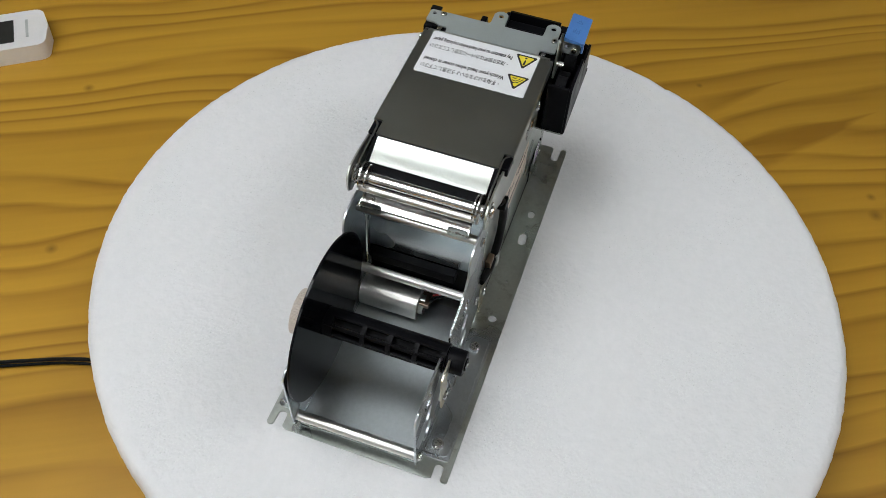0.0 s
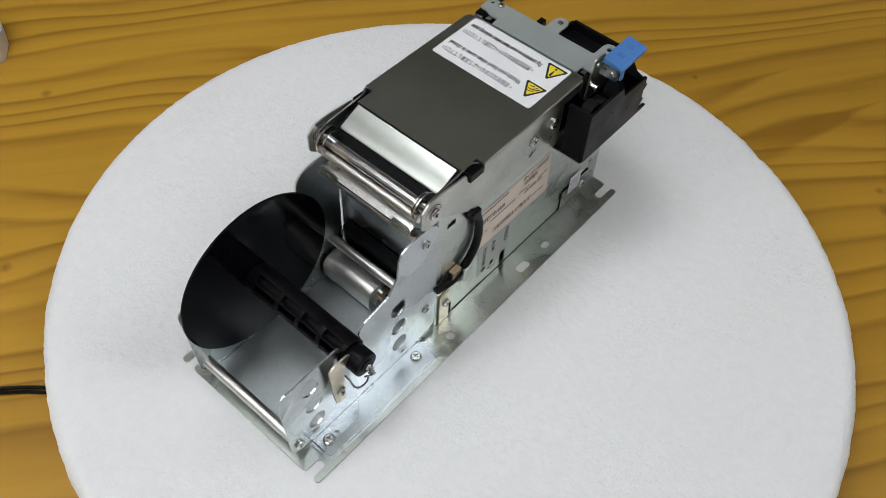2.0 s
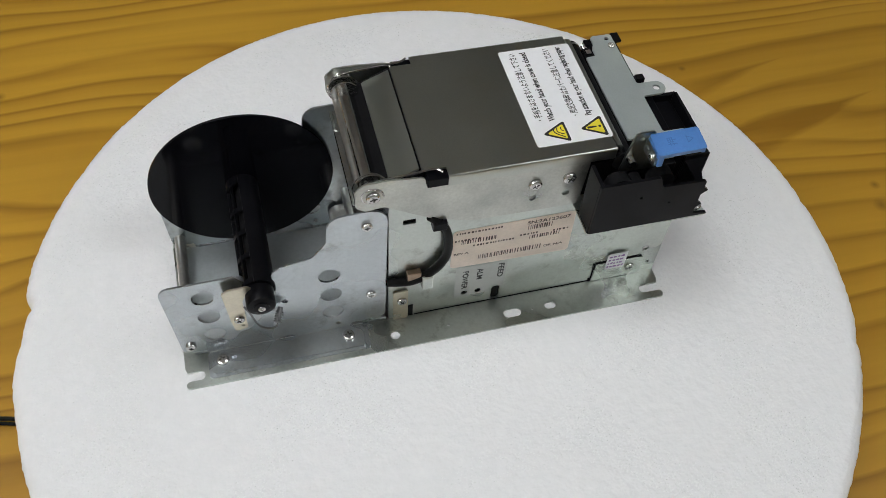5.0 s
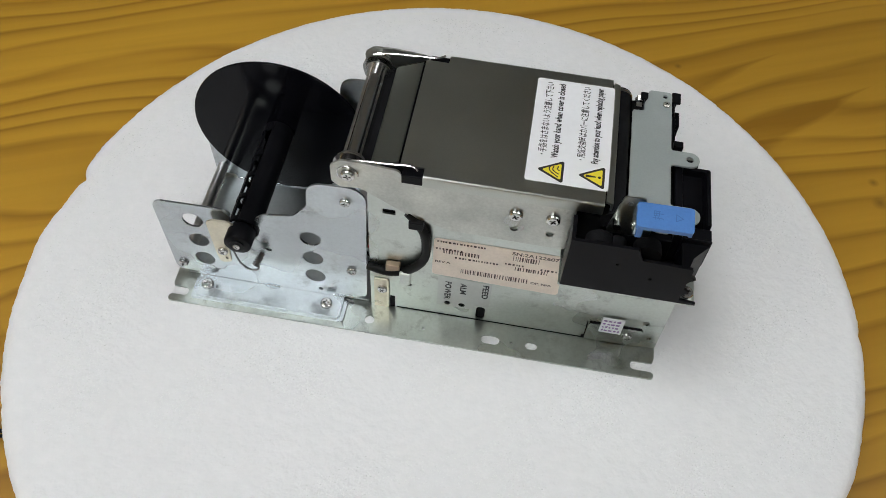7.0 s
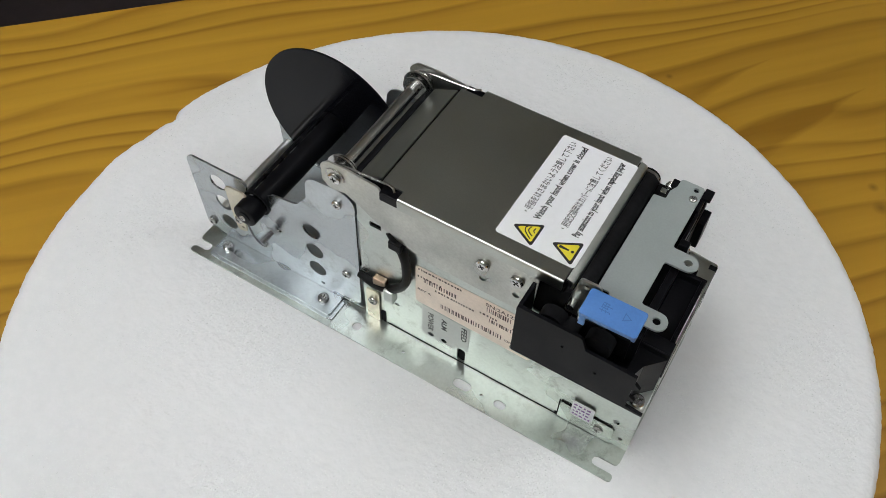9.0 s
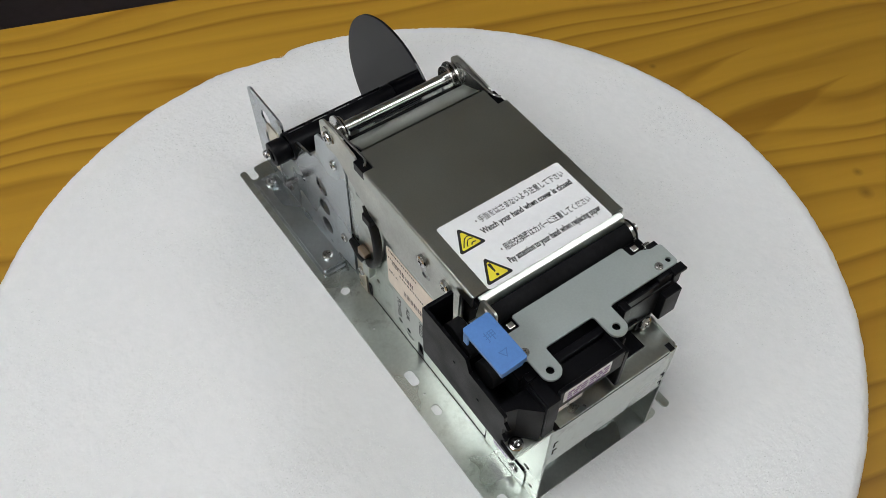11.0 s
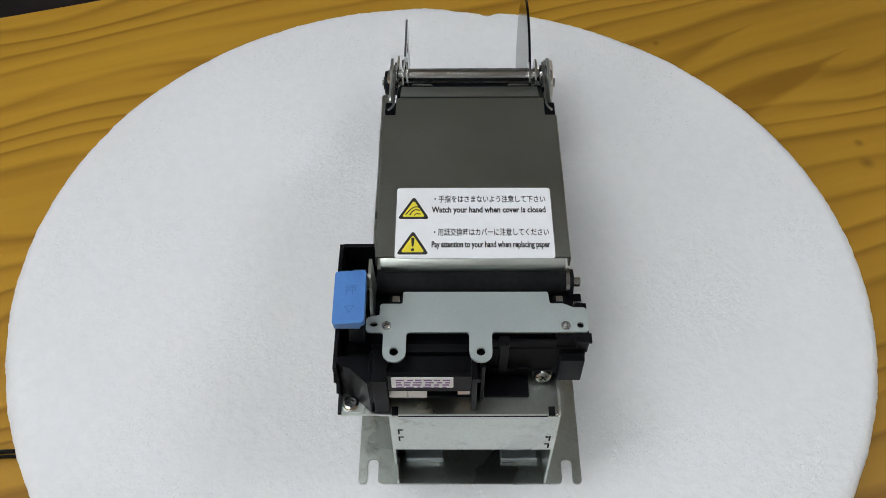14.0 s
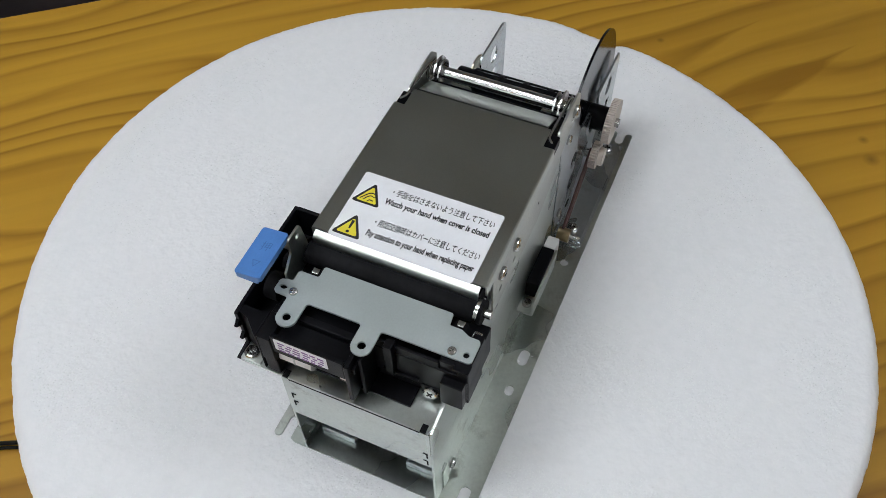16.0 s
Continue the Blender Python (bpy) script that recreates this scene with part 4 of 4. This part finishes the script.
def make_head():
    h = part("head_block", box((228.5, 1, 94), (258, 97.5, 116), bev=0.6), BLACK, printer, "black plastic print-head block")
    # near gearbox: an open-topped box
    part("gearbox_side", sheet(arc_corners([(207, 87.3), (276.8, 87.3), (276.8, 88.5), (268, 90), (268, 95), (271, 97.5), (268, 100), (268, 106), (271.5, 109), (268.5, 112), (268.5, 117), (243, 118), (240, 126), (207, 126)], [1, 0.4, 0.4, 0, 0, 0, 0, 0, 0, 0, 1, 1, 1, 1]), [ring(232, 112, 0.9, 8), ring(250, 104, 0.9, 8)], "xz", -15.3, -13.6), BLACK, h, "black plastic gear housing side", bevel=0.3)
    part("gearbox_wall", box((207, -13.55, 87.3), (209, 0.9, 126), bev=0.4), BLACK, h)
    part("gearbox_floor", box((209.1, -13.55, 87.3), (262.5, 0.9, 101), bev=0.4), BLACK, h)
    part("gearbox_end", sheet(arc_corners([(262.6, -13.5), (266.6, -13.5), (268.4, -8), (276.6, 0.9), (262.6, 0.9)], 0.4), [], "xy", 88.6, 117), BLACK, h, "slanting black plastic end of the gear housing", bevel=0.3)
    for x in (222, 231, 246):
        part("gear_wheel", bar((x, -9, 114), (x, -2, 114), 7.0 if x != 231 else 4.5, seg=24), DARK, h, smooth=True)
    for nm, lo, hi, bev in (("duct_back", (258, 2, 94), (262, 52, 120), 0.5), ("duct_shelf", (262, 9, 112.5), (273.5, 50, 116.5), 0.5),
                            ("duct_face", (273.6, 9, 109), (275.8, 45.9, 123), 0.4), ("screw_boss", (257.55, 75, 89), (258.6, 83.8, 97), 0.2), ("near_cheek", (262.2, 0.95, 100.1), (276.8, 2.0, 120), 0.3), ("cheek_block", (262.2, 2.05, 100.1), (276.6, 8.95, 120), 0.4), ("duct_fin", (262, 46, 90), (276, 48.4, 121), 0.4),
                            ("corner_foot", (262.1, 2, 88), (276, 8.9, 100), 0.6), ("end_block", (240, 84, 91), (256.9, 98, 122.5), 0.6),
                            ("end_step", (257, 86.1, 93), (262, 97, 112), 0.5), ("recess_back", (256, 52.1, 90), (257.5, 83.9, 121), 0.3),
                            ("recess_floor", (256, 9.1, 87.4), (267.8, 73.2, 88.8), 0.2), ("duct_side", (257.6, 50.1, 89), (270, 52, 120.5), 0.4), ("recess_ledge", (257.6, 56, 98), (259.5, 74, 100), 0.3), ("end_shoulder", (238, 93, 112), (258, 98.3, 122.6), 0.5), ("end_tip", (254.9, 91.5, 122.7), (259.6, 99.0, 124.4), 0.3), ("fin_tip", (256.2, 58.5, 100.1), (261.2, 62.6, 124.2), 0.3)):
        part(nm, box(lo, hi, bev=bev), BLACK, h)
    sl = part("maker_sticker", sheet(arc_corners([(11, 113.2), (38, 113.2), (38, 122.4), (11, 122.4)], 0.6), [], "yz", 275.9, 276.1), PAPER, h, "white sticker with faint purple print")
    for r in range(4):
        y = 13
        while y < 36:
            w = random.uniform(1.5, 4)
            part("print_bar", sheet([(y, 120.6 - r * 2.1), (min(36.5, y + w), 120.6 - r * 2.1), (min(36.5, y + w), 119.6 - r * 2.1), (y, 119.6 - r * 2.1)], [], "yz", 276.15, 276.25), PURPLE_INK, h)
            y += w + random.uniform(0.6, 1.6)
    part("feed_motor", bar((268.5, 9.2, 101), (268.5, 26, 101), 5.6, seg=24), WHITE_PLASTIC, h, "pale plastic feed motor", smooth=True)
    part("motor_band", bar((268.5, 17, 101), (268.5, 17.8, 101), 5.9, seg=24), GREY_PAPER, h, smooth=True)
    part("drive_pulley", bar((266, 40, 100), (266, 45.5, 100), 6.0, seg=24), GEAR, h, "milky plastic pulley", smooth=True)
    part("foot_tab", sheet(arc_corners([(264, -14.5), (276, -14.5), (276, -3), (264, -3)], 1.0), [], "xy", 87.3, 88.55), ZINC, h, "bright zinc foot tab", bevel=0.2)
    screw("m4", (271.9, -9.5, 88.6), (0, 0, 1), h, 15)
    screw("m4", (258.6, 80.0, 92.5), (1, 0, 0.25), h, 40)
    return h


make_head()
for y in (10.4, 84.4):
    part("retaining_clip", box((235.2, y, 122.6), (238.4, y + 3.4, 124.4), bev=0.3), CHROME, head_plate, "small bright retaining clip")
    # thin dark sheet under the clip, drawn for the shade of its hole
    part("clip_hole_shade", box((234.6, y - 1.2, 122.4), (239.2, y + 4.6, 122.5)), DARK, head_plate)
platen = bpy.data.objects["platen_roller"]
part("bush", bar((226.5, 89.5, 122.3), (226.5, 91.2, 122.3), 6.6, seg=20), CHROME, platen, "bright bearing bush", smooth=True)
part("axle_end", bar((226.5, 93.0, 122.3), (226.5, 96.5, 122.3), 2.2, seg=14), CHROME, platen, smooth=True)
coil = [(238 + 2.4 * math.cos(k * math.pi / 4), 92.5 + k * 0.10, 119 + 2.4 * math.sin(k * math.pi / 4)) for k in range(36)]
part("head_spring", tube(coil, 0.4, seg=6), CHROME, platen, "small coil spring", smooth=True)


def make_lever():
    bm = sheet(arc_corners([(234.6, -13.9), (261.6, -13.5), (261.6, 0.3), (234.6, -0.1)], 1.4), [], "xy", 141.3, 144.1)
    bmesh.ops.rotate(bm, cent=(248, -0.5, 144), matrix=Matrix.Rotation(radians(7), 3, "X"), verts=bm.verts)
    l = part("release_lever", bm, BLUE, printer, "blue plastic push lever", bevel=0.6)
    part("hook", box((235.4, -13.6, 133.6), (238.5, -12.3, 140.9), bev=0.4), BLUE, l)
    part("end_lip", box((259.4, -12.9, 138.4), (261.4, -1.5, 142.0), bev=0.5), BLUE, l)
    part("lever_plate", sheet(arc_corners([(224, 116), (246, 116), (246, 128), (239, 135), (239, 144.6), (228.5, 144.6), (226, 130.5)], 2.0), [ring(232, 140.2, 1.5, 12)], "xz", 0.9, 2.1), ZINC, l, "zinc lever plate", bevel=0.2)
    part("lever_bracket", sheet(arc_corners([(-11.8, 131.8), (0.8, 131.8), (0.8, 141.0), (-11.8, 141.0)], [2.5, 1, 0.3, 0.3]), [slot(-2.6, 137.2, 2.6, 2.0)], "yz", 234.6, 235.6), BLUE_ZINC, l, "zinc lever bracket", bevel=0.2)
    screw("small", (234.6, -8.0, 135.8), (-1, 0, 0), l, 25)
    part("pin", bar((228, -4, 127), (228, 0.8, 127), 2.0, seg=14), CHROME, l, "bright lever pin", smooth=True)
    return l


make_lever()

# ---- labels and writing ----


def make_warning_label():
    lab = part("warning_label", sheet(arc_corners([(179.9, 11.2), (221.6, 11.2), (221.6, 84.6), (179.9, 84.6)], 1.5), [], "xy", 134.25, 134.36), PAPER, printer, "white warning label with two yellow triangles and black writing")
    # the writing runs along +y and its lines follow one another along +x
    def write(text, x, y, size, width):
        bm = lettering(text, size, width, 0.15 if text.isascii() else 0.06)
        part("writing", laid(bm, (x, y, 134.48), (0, 1, 0), (-1, 0, 0)), INK, lab)
    write("・手指をはさまないよう注意して下さい", 188.6, 28.0, 4.6, 54.0)
    write("Watch your hand when cover is closed", 195.0, 28.0, 4.9, 53.8)
    write("・用紙交換時はカバーに注意してください", 208.4, 28.0, 4.6, 54.5)
    write("Pay attention to your hand when replacing paper", 215.4, 28.0, 4.9, 54.6)
    for cx, kind in ((191.2, "hand"), (211.8, "mark")):
        def tri(r, z0, z1, m, nm):
            pts = [(cx + 3.2 - 1.5 * r, 19.4), (cx + 3.2 + 0.0 + 0.72 * r, 19.4 - 1.22 * r), (cx + 3.2 + 0.72 * r, 19.4 + 1.22 * r)]
            part(nm, sheet(arc_corners(pts, r * 0.15), [], "xy", z0, z1), m, lab)
        tri(6.2, 134.38, 134.42, INK, "triangle_border")
        tri(4.5, 134.43, 134.46, YELLOW, "triangle")
        if kind == "mark":
            part("exclamation", sheet(arc_corners([(cx - 1.9, 18.6), (cx - 1.9, 20.2), (cx + 3.2, 19.8), (cx + 3.2, 19.0)], 0.3), [], "xy", 134.47, 134.5), INK, lab)
            part("exclamation_dot", sheet(ring(cx + 5.0, 19.4, 0.8, 12), [], "xy", 134.47, 134.5), INK, lab)
        else:
            strokes = (((5.2, 15.6), (3.0, 17.2), (1.0, 19.0), (0.4, 21.0), (1.4, 22.6)), ((5.4, 17.6), (3.6, 18.6), (2.2, 20.2), (2.6, 22.4)),
                       ((5.6, 19.8), (4.6, 20.8), (4.8, 22.6)))
            for path in strokes:
                part("pinch_stroke", tube([(cx + u, v, 134.44) for u, v in path], 0.3, seg=6), INK, lab)


make_warning_label()


def make_id_label():
    y = 7.9
    lab = part("id_label", sheet(arc_corners([(137.4, 44.0), (210.6, 42.0), (210.0, 79.6), (137.6, 79.0)], 2.5), [], "xz", y - 0.15, y - 0.03), PINK_PAPER, printer, "faded pinkish paper identification label with bar codes")
    def bars(x, z, w, h, seed):
        rnd = random.Random(seed)
        u = x
        while u < x + w:
            d = rnd.choice((0.35, 0.6, 0.9))
            part("code_bar", sheet([(u, z), (u + d, z), (u + d, z + h), (u, z + h)], [], "xz", y - 0.22, y - 0.17), BROWN_INK, lab)
            u += d + rnd.choice((0.4, 0.7, 1.1))
    bars(182, 70.3 - 1.2, 15, 4.2, 1)
    bars(143, 66.0, 20, 3.6, 2)
    bars(184, 60.2, 18, 3.2, 3)
    bars(154, 49.0, 38, 4.2, 4)
    def write(t, x, z, s, w=None):
        part("writing", laid(lettering(t, s, w, 0.08), (x, y - 0.2, z), (1, 0, 0), (0, 0, 1)), BROWN_INK, lab)
    write("SN:2A122607", 181, 74.4, 4.0, 26)
    write("OP. N/A", 194, 49.5, 2.8, 12)
    write("REV A", 138.8, 56.5, 2.4, 9)
    for u, z, w in ((139.5, 75.6, 26), (139, 69.0, 15), (150, 62.5, 24), (178, 64.5, 10), (198, 63.8, 9)):
        rnd, end = random.Random(int(u + z)), u + w
        while u < end:
            d = rnd.uniform(0.6, 1.6)
            part("print_bar", sheet([(u, z), (u + d, z), (u + d, z + 1.5), (u, z + 1.5)], [], "xz", y - 0.22, y - 0.17), BROWN_INK, lab)
            u += d + rnd.uniform(0.5, 1.2)


make_id_label()


def make_key_panel():
    y = 7.9
    lab = part("key_panel", sheet(arc_corners([(141.5, 12), (164.5, 12), (164.5, 17.2), (173, 17.2), (173, 42), (141.5, 43)], 0.8), [ring(147.9, 15.3, 2.0, 14), ring(156.7, 15.2, 2.0, 14), slot(168.6, 9.0 + 6, 6, 6)][:2], "xz", y - 0.12, y - 0.02), GREY_PAPER, printer, "pale grey printed key legend")
    for t, x in (("POWER", 146.0), ("ALM", 155.0), ("FEED", 168.0)):
        bm = lettering(t, 5.0, {"POWER": 19.0, "ALM": 11.0, "FEED": 14.5}[t], 0.14)
        part("writing", laid(bm, (x, y - 0.2, 38.5 if t != "FEED" else 40.5), (0, 0, -1), (1, 0, 0)), INK, lab)
    return lab


make_key_panel()


def make_side_cable():
    c = part("wire_loom", tube([(123, 6.5, 99), (128, 5, 94), (132.5, 4.6, 85), (134, 4.5, 73), (133, 4.5, 62), (128.5, 4.5, 53), (121, 4.8, 46), (112, 5, 43), (100, 7, 43)], 2.7, seg=10), CABLE, printer, "black sleeved wire loom", smooth=True)
    part("cable_clip", box((119.5, 1.2, 37), (126.0, 6.8, 48), bev=0.8), ZINC, c, "bent zinc cable clip")
    part("saddle", box((111, 3.6, 44), (119.4, 7.8, 51), bev=0.6), COPPER, c, "brownish cable saddle")
    part("tie", box((124, 2.0, 90), (132, 7.9, 96.5), bev=0.8), BLACK, c, "black cable tie block")


make_side_cable()

# lever mark: flat sign and arrow, relief shade painted as a darker blue
LEVER_MARK = material("lever_mark", (0.05, 0.15, 0.40), 0.45)
for bm, x, y in ((lettering("押", 5.6), 246.6, -9.1), (lettering("▽", 5.0), 256.4, -8.9)):
    laid(bm, (x, y, 144.16), (0, 1, 0), (-1, 0, 0))
    bmesh.ops.rotate(bm, cent=(248, -0.5, 144), matrix=Matrix.Rotation(radians(7), 3, "X"), verts=bm.verts)
    part("mark", bm, LEVER_MARK, bpy.data.objects["release_lever"], "flat darker blue mark painted for pressed relief")


# ---- what moves ----
def motions():
    times = sorted({t for t, _ in TURN} | {4.6, 5.1, 5.6, 6.0, 10.6, 11.1, 11.6, 12.0})
    walk(foam_disc, [(t, pose(*disc_shift_at(t), 0, 0, 0, turn_at(t))) for t in times])
    walk(printer, [(t, pose(0, 0, 0, 0, 0, turn_at(t)) @ pose(-AXIS[0] * MM, -AXIS[1] * MM, 0)) for t in times])


motions()
